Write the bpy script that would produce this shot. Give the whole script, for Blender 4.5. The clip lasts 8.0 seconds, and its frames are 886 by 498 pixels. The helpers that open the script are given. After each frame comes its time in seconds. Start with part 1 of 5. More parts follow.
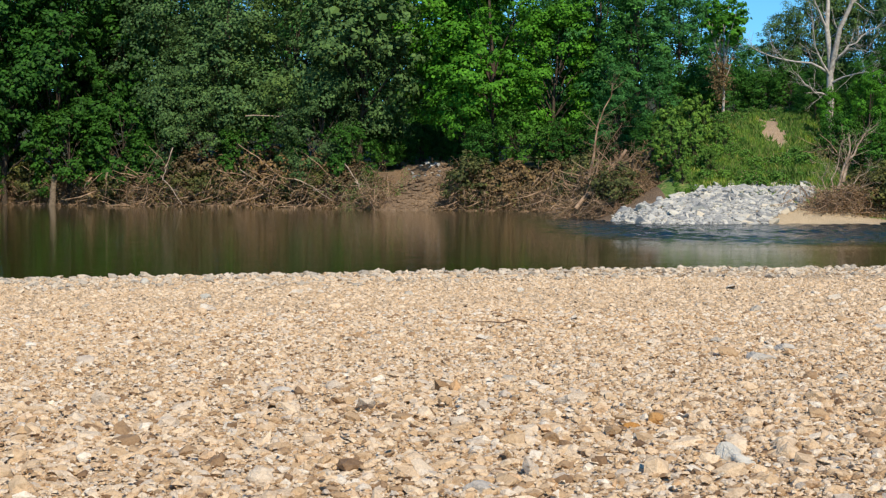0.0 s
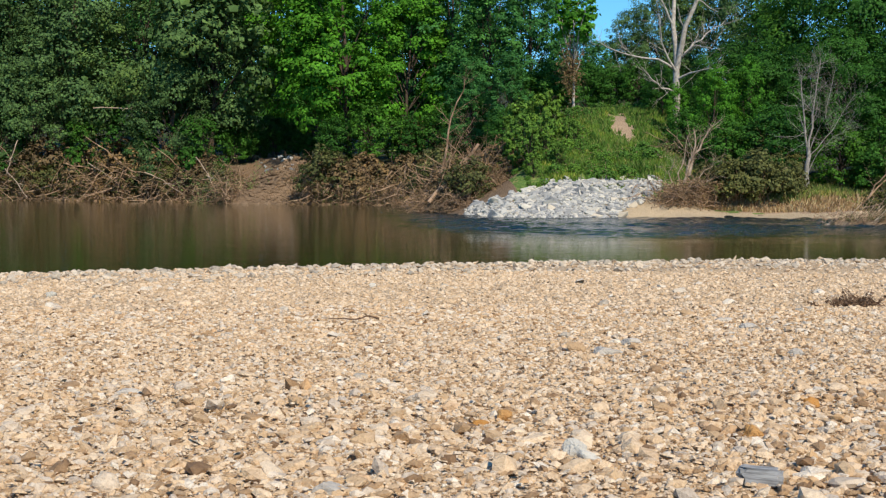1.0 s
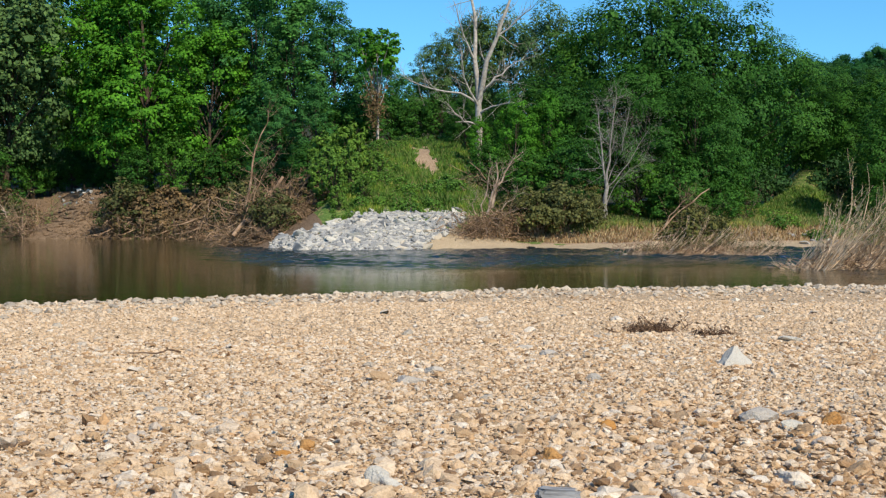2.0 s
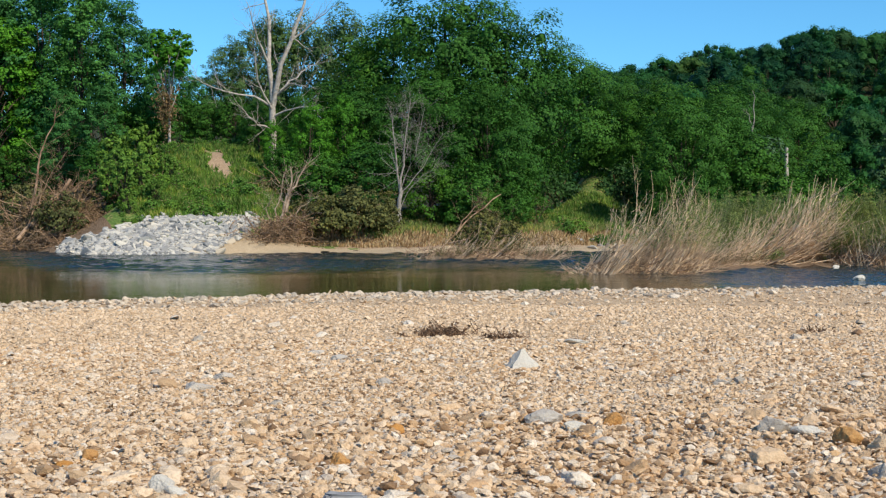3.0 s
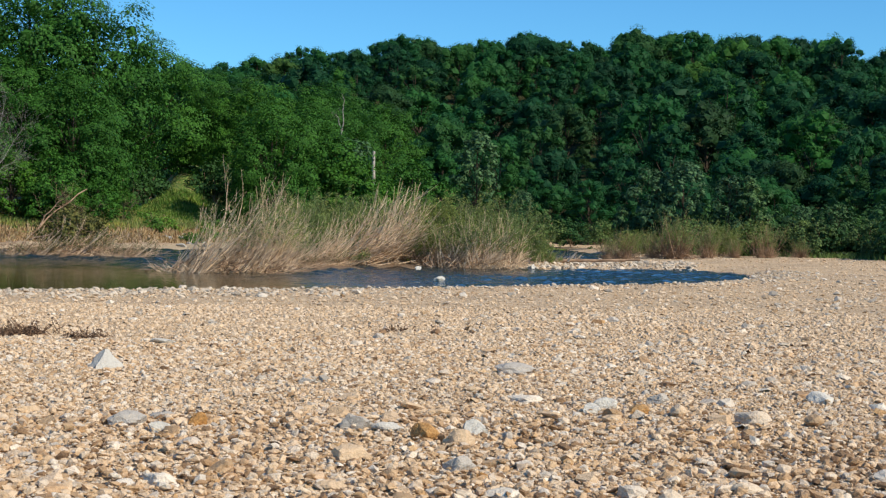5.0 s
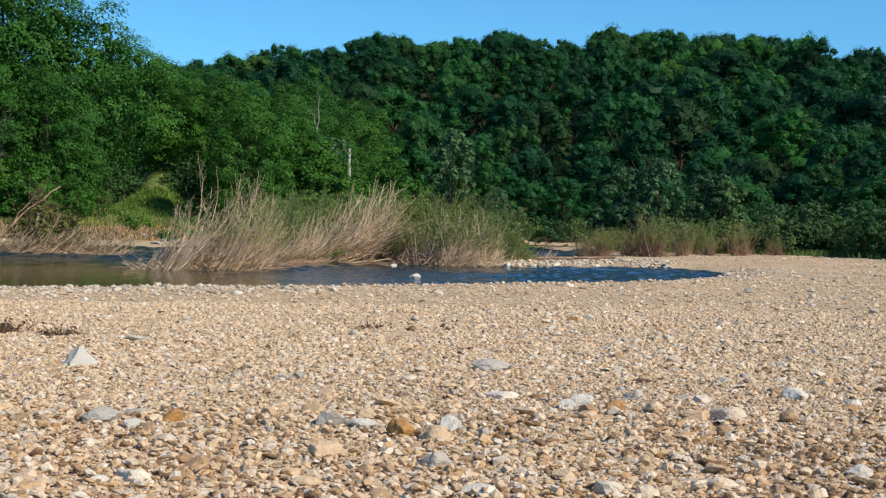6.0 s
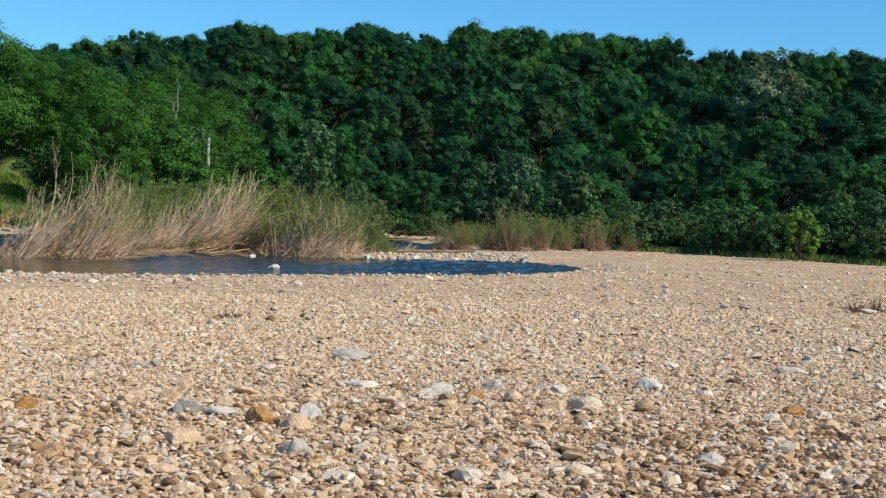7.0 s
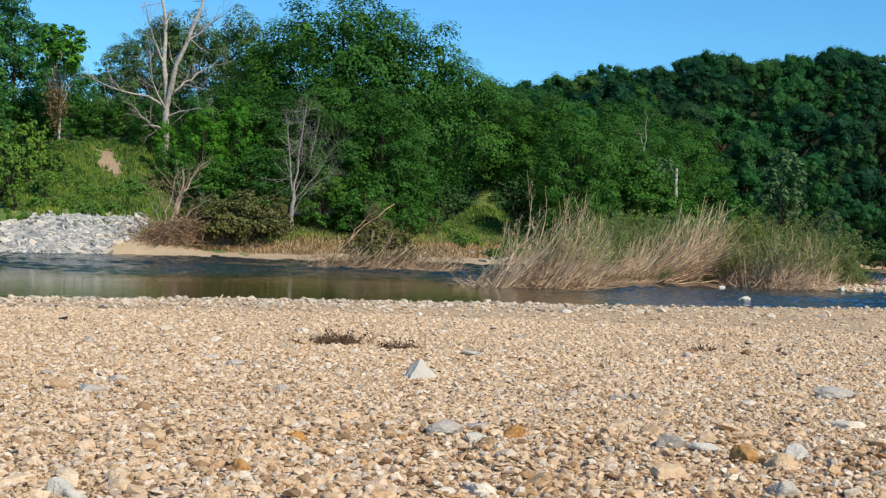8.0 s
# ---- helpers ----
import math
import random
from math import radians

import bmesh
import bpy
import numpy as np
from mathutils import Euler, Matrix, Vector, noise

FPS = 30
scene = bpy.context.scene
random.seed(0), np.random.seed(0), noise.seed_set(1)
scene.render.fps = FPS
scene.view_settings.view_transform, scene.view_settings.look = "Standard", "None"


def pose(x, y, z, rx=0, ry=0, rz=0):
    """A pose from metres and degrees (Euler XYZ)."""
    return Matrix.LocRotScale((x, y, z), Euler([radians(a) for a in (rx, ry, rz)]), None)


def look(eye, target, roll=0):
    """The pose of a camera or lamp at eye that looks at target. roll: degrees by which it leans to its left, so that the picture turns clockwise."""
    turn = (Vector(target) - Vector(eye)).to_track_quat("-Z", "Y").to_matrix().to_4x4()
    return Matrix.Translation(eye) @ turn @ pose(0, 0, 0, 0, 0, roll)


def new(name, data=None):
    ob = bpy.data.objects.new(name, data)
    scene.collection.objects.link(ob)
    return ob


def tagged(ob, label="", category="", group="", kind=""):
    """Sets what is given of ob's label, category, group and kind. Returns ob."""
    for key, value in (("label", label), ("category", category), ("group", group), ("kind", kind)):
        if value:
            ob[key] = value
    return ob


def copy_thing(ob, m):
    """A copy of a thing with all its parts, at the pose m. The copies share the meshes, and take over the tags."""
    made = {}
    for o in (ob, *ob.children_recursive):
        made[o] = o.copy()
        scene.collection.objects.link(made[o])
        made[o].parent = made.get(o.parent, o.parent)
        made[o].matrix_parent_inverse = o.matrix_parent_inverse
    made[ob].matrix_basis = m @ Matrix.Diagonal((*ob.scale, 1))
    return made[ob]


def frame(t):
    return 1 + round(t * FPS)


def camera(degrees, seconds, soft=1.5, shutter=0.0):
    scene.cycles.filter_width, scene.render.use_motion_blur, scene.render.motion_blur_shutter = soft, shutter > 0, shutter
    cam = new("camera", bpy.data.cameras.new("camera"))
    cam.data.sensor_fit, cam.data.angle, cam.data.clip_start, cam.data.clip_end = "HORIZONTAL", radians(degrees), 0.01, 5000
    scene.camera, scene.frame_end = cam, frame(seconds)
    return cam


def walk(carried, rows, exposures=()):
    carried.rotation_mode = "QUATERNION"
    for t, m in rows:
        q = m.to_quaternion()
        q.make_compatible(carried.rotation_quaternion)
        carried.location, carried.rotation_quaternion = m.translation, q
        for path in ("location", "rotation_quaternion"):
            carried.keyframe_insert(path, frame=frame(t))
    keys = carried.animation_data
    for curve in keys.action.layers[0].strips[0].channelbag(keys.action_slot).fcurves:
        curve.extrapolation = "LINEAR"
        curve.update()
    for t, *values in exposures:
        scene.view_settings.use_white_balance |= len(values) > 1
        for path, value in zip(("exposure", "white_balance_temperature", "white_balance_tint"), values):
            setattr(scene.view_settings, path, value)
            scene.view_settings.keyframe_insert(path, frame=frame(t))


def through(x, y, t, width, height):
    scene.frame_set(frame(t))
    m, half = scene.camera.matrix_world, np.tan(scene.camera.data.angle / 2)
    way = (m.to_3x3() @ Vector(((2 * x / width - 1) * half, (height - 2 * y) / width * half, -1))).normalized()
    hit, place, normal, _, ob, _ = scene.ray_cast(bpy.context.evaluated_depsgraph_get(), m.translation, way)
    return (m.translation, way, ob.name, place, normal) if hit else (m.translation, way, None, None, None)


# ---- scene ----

# ---------- camera and its walk ----------
cam = camera(34.18, 8.0, soft=1.25)
# seconds, eye x, y, z, heading to the right, pitch, lean
ROWS = (
    (0.0, -0.046, 0.046, 1.385, 0.028, -2.457, 0.212),
    (0.1, -0.038, 0.040, 1.387, 0.636, -2.390, 0.388),
    (0.2, -0.038, 0.039, 1.389, 1.473, -2.344, 0.165),
    (0.3, -0.037, 0.036, 1.388, 2.211, -2.515, 0.137),
    (0.4, -0.037, 0.034, 1.389, 3.093, -2.859, 0.483),
    (0.5, -0.042, 0.037, 1.390, 3.580, -2.746, 0.432),
    (0.6, -0.033, 0.033, 1.395, 3.951, -3.031, 0.408),
    (0.7, -0.028, 0.033, 1.400, 4.391, -3.323, 0.393),
    (0.8, -0.026, 0.032, 1.410, 4.744, -3.052, 0.095),
    (0.9, -0.022, 0.033, 1.412, 5.156, -3.116, 0.212),
    (1.0, -0.021, 0.037, 1.422, 5.837, -2.705, 0.232),
    (1.2, -0.011, 0.029, 1.412, 7.145, -2.002, 0.273),
    (2.3, 0.007, 0.015, 1.396, 16.088, -1.423, -0.176),
    (2.5, 0.011, 0.011, 1.407, 17.737, -1.720, 0.074),
    (2.6, 0.021, 0.006, 1.400, 18.528, -1.916, 0.333),
    (2.7, 0.026, 0.000, 1.401, 19.265, -2.000, 0.086),
    (2.8, 0.030, -0.005, 1.401, 20.092, -1.649, 0.137),
    (2.9, 0.035, -0.011, 1.402, 20.782, -1.391, 0.112),
    (3.0, 0.038, -0.013, 1.403, 21.675, -1.203, 0.134),
    (3.1, 0.043, -0.022, 1.401, 22.608, -1.139, 0.187),
    (3.2, 0.046, -0.028, 1.403, 23.560, -1.077, 0.230),
    (3.3, 0.052, -0.034, 1.402, 24.216, -0.903, 0.446),
    (3.4, 0.054, -0.039, 1.404, 24.850, -0.883, 0.385),
    (3.5, 0.056, -0.043, 1.407, 25.868, -1.073, 0.653),
    (3.6, 0.055, -0.044, 1.410, 27.034, -1.382, 0.717),
    (3.7, 0.058, -0.050, 1.417, 28.966, -1.804, 1.027),
    (3.9, 0.036, -0.039, 1.441, 30.662, -1.935, 0.763),
    (4.0, 0.022, -0.033, 1.458, 31.433, -1.116, 0.667),
    (4.1, 0.028, -0.041, 1.443, 32.539, -0.705, 0.830),
    (4.3, 0.030, -0.048, 1.430, 34.753, -0.921, 1.170),
    (4.4, 0.027, -0.050, 1.427, 35.785, -1.055, 1.044),
    (4.5, 0.025, -0.051, 1.423, 36.811, -0.712, 1.227),
    (4.7, 0.032, -0.058, 1.420, 37.862, -0.824, 1.301),
    (5.8, 0.002, -0.015, 1.390, 37.829, -1.383, 1.500),
    (6.0, 0.031, -0.038, 1.400, 38.872, -1.102, 1.405),
    (6.2, 0.041, -0.043, 1.396, 40.808, -1.039, 1.309),
    (6.3, 0.044, -0.042, 1.400, 41.608, -1.566, 1.190),
    (6.4, 0.048, -0.045, 1.400, 42.389, -1.273, 1.127),
    (6.5, 0.050, -0.047, 1.401, 43.138, -1.203, 1.218),
    (6.6, 0.048, -0.042, 1.396, 43.970, -1.067, 1.611),
    (7.0, 0.024, -0.018, 1.367, 44.463, -1.197, 2.340),
    (7.1, 0.016, -0.011, 1.375, 43.535, -1.674, 2.215),
    (7.2, 0.010, -0.003, 1.384, 42.340, -1.870, 2.079),
    (7.3, 0.002, 0.008, 1.392, 40.707, -2.162, 1.838),
    (7.4, -0.004, 0.015, 1.402, 38.897, -2.303, 1.901),
    (7.5, -0.007, 0.021, 1.410, 37.087, -1.526, 1.949),
    (7.6, -0.019, 0.029, 1.407, 35.220, -1.894, 1.846),
    (7.7, -0.028, 0.034, 1.403, 33.308, -1.354, 1.858),
    (7.8, -0.037, 0.041, 1.402, 30.789, -1.179, 1.817),
    (7.9, -0.050, 0.050, 1.399, 28.265, -0.804, 1.840),
    (8.0, -0.060, 0.058, 1.394, 26.054, -0.720, 2.150),
)


def aim(x, y, z, heading, pitch, lean):
    h, p = radians(heading), radians(pitch)
    way = Vector((math.sin(h) * math.cos(p), math.cos(h) * math.cos(p), math.sin(p)))
    eye = Vector((x, y, z))
    return look(eye, eye + way * 50, lean)


walk(cam, [(row[0], aim(*row[1:])) for row in ROWS])

# ---------- sky, sun, exposure ----------
SUN_AZ, SUN_EL = 162.0, 41.0
world = bpy.data.worlds.new("sky")
scene.world = world
world.use_nodes = True
wn = world.node_tree.nodes
sky = wn.new("ShaderNodeTexSky")
sky.sky_type, sky.sun_disc = "NISHITA", False
sky.sun_elevation, sky.sun_rotation = radians(SUN_EL), radians(SUN_AZ)
sky.air_density, sky.dust_density, sky.ozone_density = 1.0, 0.0, 4.0
deep = wn.new("ShaderNodeMix")
deep.data_type, deep.blend_type = "RGBA", "MULTIPLY"
deep.inputs[0].default_value = 1.0
deep.inputs[7].default_value = (0.515, 1.055, 1.38, 1)
world.node_tree.links.new(sky.outputs[0], deep.inputs[6])
world.node_tree.links.new(deep.outputs[2], wn["Background"].inputs[0])
wn["Background"].inputs[1].default_value = 0.105
sun_data = bpy.data.lights.new("sun", "SUN")
sun_data.energy, sun_data.angle, sun_data.color = 4.9, radians(0.5), (1.0, 0.90, 0.73)
sun = new("sun", sun_data)
a, e = radians(SUN_AZ), radians(SUN_EL)
sun.matrix_world = look((0, 0, 60), Vector((0, 0, 60)) - Vector((math.sin(a) * math.cos(e), math.cos(a) * math.cos(e), math.sin(e))))
scene.view_settings.exposure = 0.0


# ---------- materials ----------
def base_material(name, rough=0.8, spec=0.3):
    m = bpy.data.materials.new(name)
    m.use_nodes = True
    nt = m.node_tree
    b = nt.nodes["Principled BSDF"]
    b.inputs["Roughness"].default_value = rough
    b.inputs["Specular IOR Level"].default_value = spec
    return m, nt, b


def ramp(nt, stops, src=None, mode="LINEAR"):
    r = nt.nodes.new("ShaderNodeValToRGB")
    r.color_ramp.interpolation = mode
    el = r.color_ramp.elements
    while len(el) < len(stops):
        el.new(0.5)
    for s, (p, c) in zip(el, stops):
        s.position, s.color = p, (*c, 1)
    if src is not None:
        nt.links.new(src, r.inputs[0])
    return r


def tex_noise(nt, scale, detail=4.0, vec=None, rough=0.55):
    n = nt.nodes.new("ShaderNodeTexNoise")
    n.inputs["Scale"].default_value, n.inputs["Detail"].default_value = scale, detail
    n.inputs["Roughness"].default_value = rough
    if vec is None:
        g = nt.nodes.new("ShaderNodeNewGeometry")
        vec = g.outputs["Position"]
    nt.links.new(vec, n.inputs["Vector"])
    return n


def mixc(nt, fac, a, b, mode="MIX"):
    m = nt.nodes.new("ShaderNodeMix")
    m.data_type, m.blend_type = "RGBA", mode
    for sock, v in ((m.inputs[0], fac), (m.inputs[6], a), (m.inputs[7], b)):
        if isinstance(v, (int, float)):
            sock.default_value = v
        elif isinstance(v, tuple):
            sock.default_value = (*v, 1)
        else:
            nt.links.new(v, sock)
    return m.outputs[2]


def bump(nt, b, height, strength=0.5, distance=0.02):
    k = nt.nodes.new("ShaderNodeBump")
    k.inputs["Strength"].default_value, k.inputs["Distance"].default_value = strength, distance
    nt.links.new(height, k.inputs["Height"])
    nt.links.new(k.outputs[0], b.inputs["Normal"])


def rand_island(nt):
    return nt.nodes.new("ShaderNodeNewGeometry").outputs["Random Per Island"]


def rand_object(nt):
    return nt.nodes.new("ShaderNodeObjectInfo").outputs["Random"]


STONE_STOPS = [(0.0, (0.22, 0.135, 0.075)), (0.09, (0.46, 0.305, 0.17)), (0.25, (0.65, 0.467, 0.287)), (0.5, (0.74, 0.56, 0.375)),
               (0.7, (0.81, 0.657, 0.478)), (0.82, (0.60, 0.505, 0.405)), (0.9, (0.88, 0.785, 0.645)), (1.0, (0.61, 0.38, 0.195))]


def stone_material(name, stops, src="island", stain=0.42):
    m, nt, b = base_material(name, 0.75, 0.25)
    r = ramp(nt, stops, rand_island(nt) if src == "island" else rand_object(nt))
    big = tex_noise(nt, 38.0, 5.0)
    spots = ramp(nt, [(0.32, (0.62, 0.50, 0.38)), (0.5, (0.97, 0.94, 0.89)), (0.68, (1.12, 1.08, 1.0))], big.outputs[0])
    c = mixc(nt, stain, r.outputs[0], spots.outputs[0], "MULTIPLY")
    speck = ramp(nt, [(0.36, (0.70, 0.64, 0.58)), (0.5, (1, 1, 1))], tex_noise(nt, 170.0, 3.0).outputs[0])
    c = mixc(nt, stain, c, speck.outputs[0], "MULTIPLY")
    nt.links.new(c, b.inputs["Base Color"])
    bump(nt, b, tex_noise(nt, 70.0, 5.0, None, 0.65).outputs[0], 0.8, 0.018)
    return m


M_GRAVEL = stone_material("gravel chips", STONE_STOPS, stain=0.55)
M_STONE = stone_material("bar stone", STONE_STOPS, "object")
M_WHITE = stone_material("white stone", [(0.0, (0.53, 0.50, 0.43)), (1.0, (0.67, 0.63, 0.545))], "object", 0.2)
M_GREY = stone_material("grey stone", [(0.0, (0.44, 0.40, 0.345)), (1.0, (0.62, 0.565, 0.49))], "object", 0.3)
M_OCHRE = stone_material("ochre stone", [(0.0, (0.50, 0.24, 0.06)), (1.0, (0.55, 0.33, 0.14))], "object", 0.6)
# the spread of limestone tones also carries shadow grey and sunlit white
M_RIPRAP = stone_material("riprap limestone", [(0.0, (0.22, 0.225, 0.225)), (0.5, (0.40, 0.395, 0.375)), (0.85, (0.60, 0.575, 0.50)), (1.0, (0.60, 0.51, 0.38))], "object", 0.25)


def ground_material(name, lo, hi, other, grain=30.0, relief=0.03):
    m, nt, b = base_material(name, 0.9, 0.2)
    v = nt.nodes.new("ShaderNodeTexVoronoi")
    v.inputs["Scale"].default_value = grain
    g = nt.nodes.new("ShaderNodeNewGeometry")
    nt.links.new(g.outputs["Position"], v.inputs["Vector"])
    sep = nt.nodes.new("ShaderNodeSeparateColor")
    nt.links.new(v.outputs["Color"], sep.inputs[0])
    fine = ramp(nt, [(0.0, lo), (0.6, hi), (1.0, other)], sep.outputs[0])
    wide = ramp(nt, [(0.3, (0.78, 0.78, 0.78)), (0.7, (1.08, 1.06, 1.0))], tex_noise(nt, 0.35, 4.0).outputs[0])
    nt.links.new(mixc(nt, 1.0, fine.outputs[0], wide.outputs[0], "MULTIPLY"), b.inputs["Base Color"])
    bump(nt, b, v.outputs["Distance"], 0.8, relief)
    return m


M_BAR = ground_material("gravel bar", (0.41, 0.265, 0.14), (0.64, 0.465, 0.295), (0.77, 0.625, 0.45), 34.0, 0.03)
M_SAND = ground_material("pale sand", (0.45, 0.335, 0.21), (0.56, 0.435, 0.285), (0.60, 0.49, 0.345), 40.0, 0.03)
M_DIRT = ground_material("bank dirt", (0.17, 0.11, 0.065), (0.265, 0.18, 0.112), (0.35, 0.25, 0.17), 24.0, 0.06)
M_EARTH = ground_material("bare tan earth", (0.34, 0.235, 0.15), (0.46, 0.33, 0.22), (0.54, 0.41, 0.29), 22.0, 0.06)
M_TURF = ground_material("turf", (0.09, 0.16, 0.035), (0.14, 0.23, 0.05), (0.28, 0.25, 0.10), 5.0, 0.1)
# ground under the trees: the canopy's shade is in this dark colour
M_FOREST = ground_material("forest floor darkened for canopy shade", (0.03, 0.035, 0.015), (0.05, 0.06, 0.02), (0.07, 0.06, 0.035), 2.0, 0.2)


def leaf_material(name, stops, through=0.24, tint=0.25, low=0.66, kinds=None, patchy=False):
    m, nt, b = base_material(name, 0.65, 0.18)
    r = ramp(nt, stops, rand_island(nt))
    ob = ramp(nt, kinds or [(0.0, (low, low * 1.05, low * 1.1)), (0.5, (1, 1, 1)), (1.0, (1.25, 1.1, 0.8))], rand_object(nt))
    c = mixc(nt, tint * 3, r.outputs[0], ob.outputs[0], "MULTIPLY")
    if patchy:
        worn = ramp(nt, [(0.34, (0.55, 0.62, 0.6)), (0.5, (1, 1, 1)), (0.66, (1.5, 1.25, 0.9))], tex_noise(nt, 0.7, 4.0).outputs[0])
        c = mixc(nt, 1.0, c, worn.outputs[0], "MULTIPLY")
    nt.links.new(c, b.inputs["Base Color"])
    t = nt.nodes.new("ShaderNodeBsdfTranslucent")
    nt.links.new(c, t.inputs["Color"])
    mix = nt.nodes.new("ShaderNodeMixShader")
    mix.inputs[0].default_value = through
    nt.links.new(b.outputs[0], mix.inputs[1])
    nt.links.new(t.outputs[0], mix.inputs[2])
    nt.links.new(mix.outputs[0], nt.nodes["Material Output"].inputs[0])
    return m


def greens(c, lo=0.6, hi=1.45):
    return [(0.0, tuple(v * lo for v in c)), (0.6, c), (1.0, (c[0] * hi * 1.1, c[1] * hi, c[2] * hi * 0.9))]


L_MAPLE = leaf_material("bright maple leaves", greens((0.070, 0.235, 0.018)))
L_SILVER = leaf_material("grey green leaves", greens((0.095, 0.182, 0.056)))
L_DARK = leaf_material("dark leaves", greens((0.058, 0.198, 0.046)))
# the left bank's dimness is put into this darker leaf colour
L_SHADED = leaf_material("deep green shade-darkened leaves", greens((0.040, 0.128, 0.016)))
L_MID = leaf_material("mid green leaves", greens((0.050, 0.158, 0.020)), kinds=[(0.0, (0.55, 0.65, 0.75)), (0.4, (0.85, 0.9, 0.95)), (0.7, (1.1, 1.05, 0.95)), (1.0, (1.4, 1.2, 0.8))])
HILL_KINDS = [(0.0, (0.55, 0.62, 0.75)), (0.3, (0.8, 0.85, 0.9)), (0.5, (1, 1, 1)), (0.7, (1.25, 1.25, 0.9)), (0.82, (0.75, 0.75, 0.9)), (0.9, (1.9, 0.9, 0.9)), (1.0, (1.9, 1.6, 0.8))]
# bluish distance haze is mixed into this leaf colour
L_HILL_HAZE = leaf_material("hill leaves", greens((0.0145, 0.082, 0.0265), 0.88, 1.1), 0.25, 0.33, 0.5, HILL_KINDS)
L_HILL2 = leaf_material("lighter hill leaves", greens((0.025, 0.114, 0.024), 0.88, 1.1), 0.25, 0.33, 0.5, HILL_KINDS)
L_PALE = leaf_material("pale leaves", greens((0.078, 0.165, 0.072)))
L_LIME = leaf_material("lime leaves", greens((0.120, 0.245, 0.036)))
L_WILLOW = leaf_material("willow leaves", greens((0.20, 0.265, 0.085)))
L_OLIVE = leaf_material("olive brown leaves", greens((0.12, 0.135, 0.044)))
L_DRY = leaf_material("dry leaves", greens((0.195, 0.14, 0.072)), 0.2)
L_GRASS = leaf_material("grass blades", [(0.0, (0.08, 0.175, 0.028)), (0.7, (0.145, 0.265, 0.045)), (1.0, (0.30, 0.31, 0.11))], patchy=True)
L_STRAW = leaf_material("dry grass blades", [(0.0, (0.16, 0.27, 0.045)), (0.5, (0.28, 0.34, 0.09)), (1.0, (0.44, 0.36, 0.15))], patchy=True)


def bark_material(name, lo, hi, scale=6.0):
    m, nt, b = base_material(name, 0.9, 0.15)
    n = tex_noise(nt, scale, 6.0)
    nt.links.new(ramp(nt, [(0.35, lo), (0.65, hi)], n.outputs[0]).outputs[0], b.inputs["Base Color"])
    bump(nt, b, tex_noise(nt, scale * 4, 4.0).outputs[0], 0.6, 0.03)
    return m


B_BARK = bark_material("bark", (0.045, 0.034, 0.025), (0.105, 0.08, 0.058))
B_PALE = bark_material("pale dead wood", (0.32, 0.285, 0.24), (0.55, 0.505, 0.44))
B_GREY = bark_material("grey twig wood", (0.22, 0.20, 0.17), (0.38, 0.35, 0.31))
B_STEM = bark_material("willow stem bark", (0.50, 0.345, 0.21), (0.84, 0.64, 0.44), 3.0)
B_TAN = bark_material("tan dead wood", (0.27, 0.195, 0.135), (0.50, 0.39, 0.29), 3.0)
B_BRUSH = bark_material("brown brush", (0.17, 0.105, 0.062), (0.46, 0.31, 0.20), 2.0)


def water_material():
    m, nt, b = base_material("river water", 0.04, 0.5)
    b.inputs["IOR"].default_value = 1.33
    g = nt.nodes.new("ShaderNodeNewGeometry")
    mp = nt.nodes.new("ShaderNodeMapping")
    mp.inputs["Scale"].default_value = (0.6, 1.3, 1.0)
    nt.links.new(g.outputs["Position"], mp.inputs["Vector"])
    fine = tex_noise(nt, 3.4, 3.0, mp.outputs[0])
    wide = tex_noise(nt, 0.35, 2.0, mp.outputs[0])
    sep = nt.nodes.new("ShaderNodeSeparateXYZ")
    nt.links.new(g.outputs["Position"], sep.inputs[0])
    def ease(src, lo, hi):
        q = nt.nodes.new("ShaderNodeMapRange")
        q.interpolation_type = "SMOOTHSTEP"
        q.inputs[1].default_value, q.inputs[2].default_value = lo, hi
        nt.links.new(src, q.inputs[0])
        return q.outputs[0]

    def calc(op, p, q):
        k = nt.nodes.new("ShaderNodeMath")
        k.operation = op
        for sock, val in ((k.inputs[0], p), (k.inputs[1], q)):
            if isinstance(val, float):
                sock.default_value = val
            else:
                nt.links.new(val, sock)
        return k.outputs[0]

    # quick water runs past the riprap point and round the willows, the pool lies still
    riffle = calc("MAXIMUM", ease(sep.outputs[0], 20.0, 27.0), calc("MULTIPLY", ease(sep.outputs[1], 42.0, 58.0), ease(sep.outputs[0], 3.0, 9.0)))
    height = calc("ADD", calc("MULTIPLY", riffle, 0.10), 0.005)
    b.inputs["Roughness"].default_value = 0.045
    # brown base colour in the still pool, dark teal where it runs
    nt.links.new(mixc(nt, riffle, (0.050, 0.039, 0.011), (0.012, 0.022, 0.026)), b.inputs["Base Color"])
    add = nt.nodes.new("ShaderNodeMath")
    add.operation = "ADD"
    nt.links.new(fine.outputs[0], add.inputs[0])
    nt.links.new(wide.outputs[0], add.inputs[1])
    k = nt.nodes.new("ShaderNodeBump")
    k.inputs["Strength"].default_value = 1.0
    nt.links.new(height, k.inputs["Distance"])
    nt.links.new(add.outputs[0], k.inputs["Height"])
    nt.links.new(k.outputs[0], b.inputs["Normal"])
    return m


M_WATER = water_material()


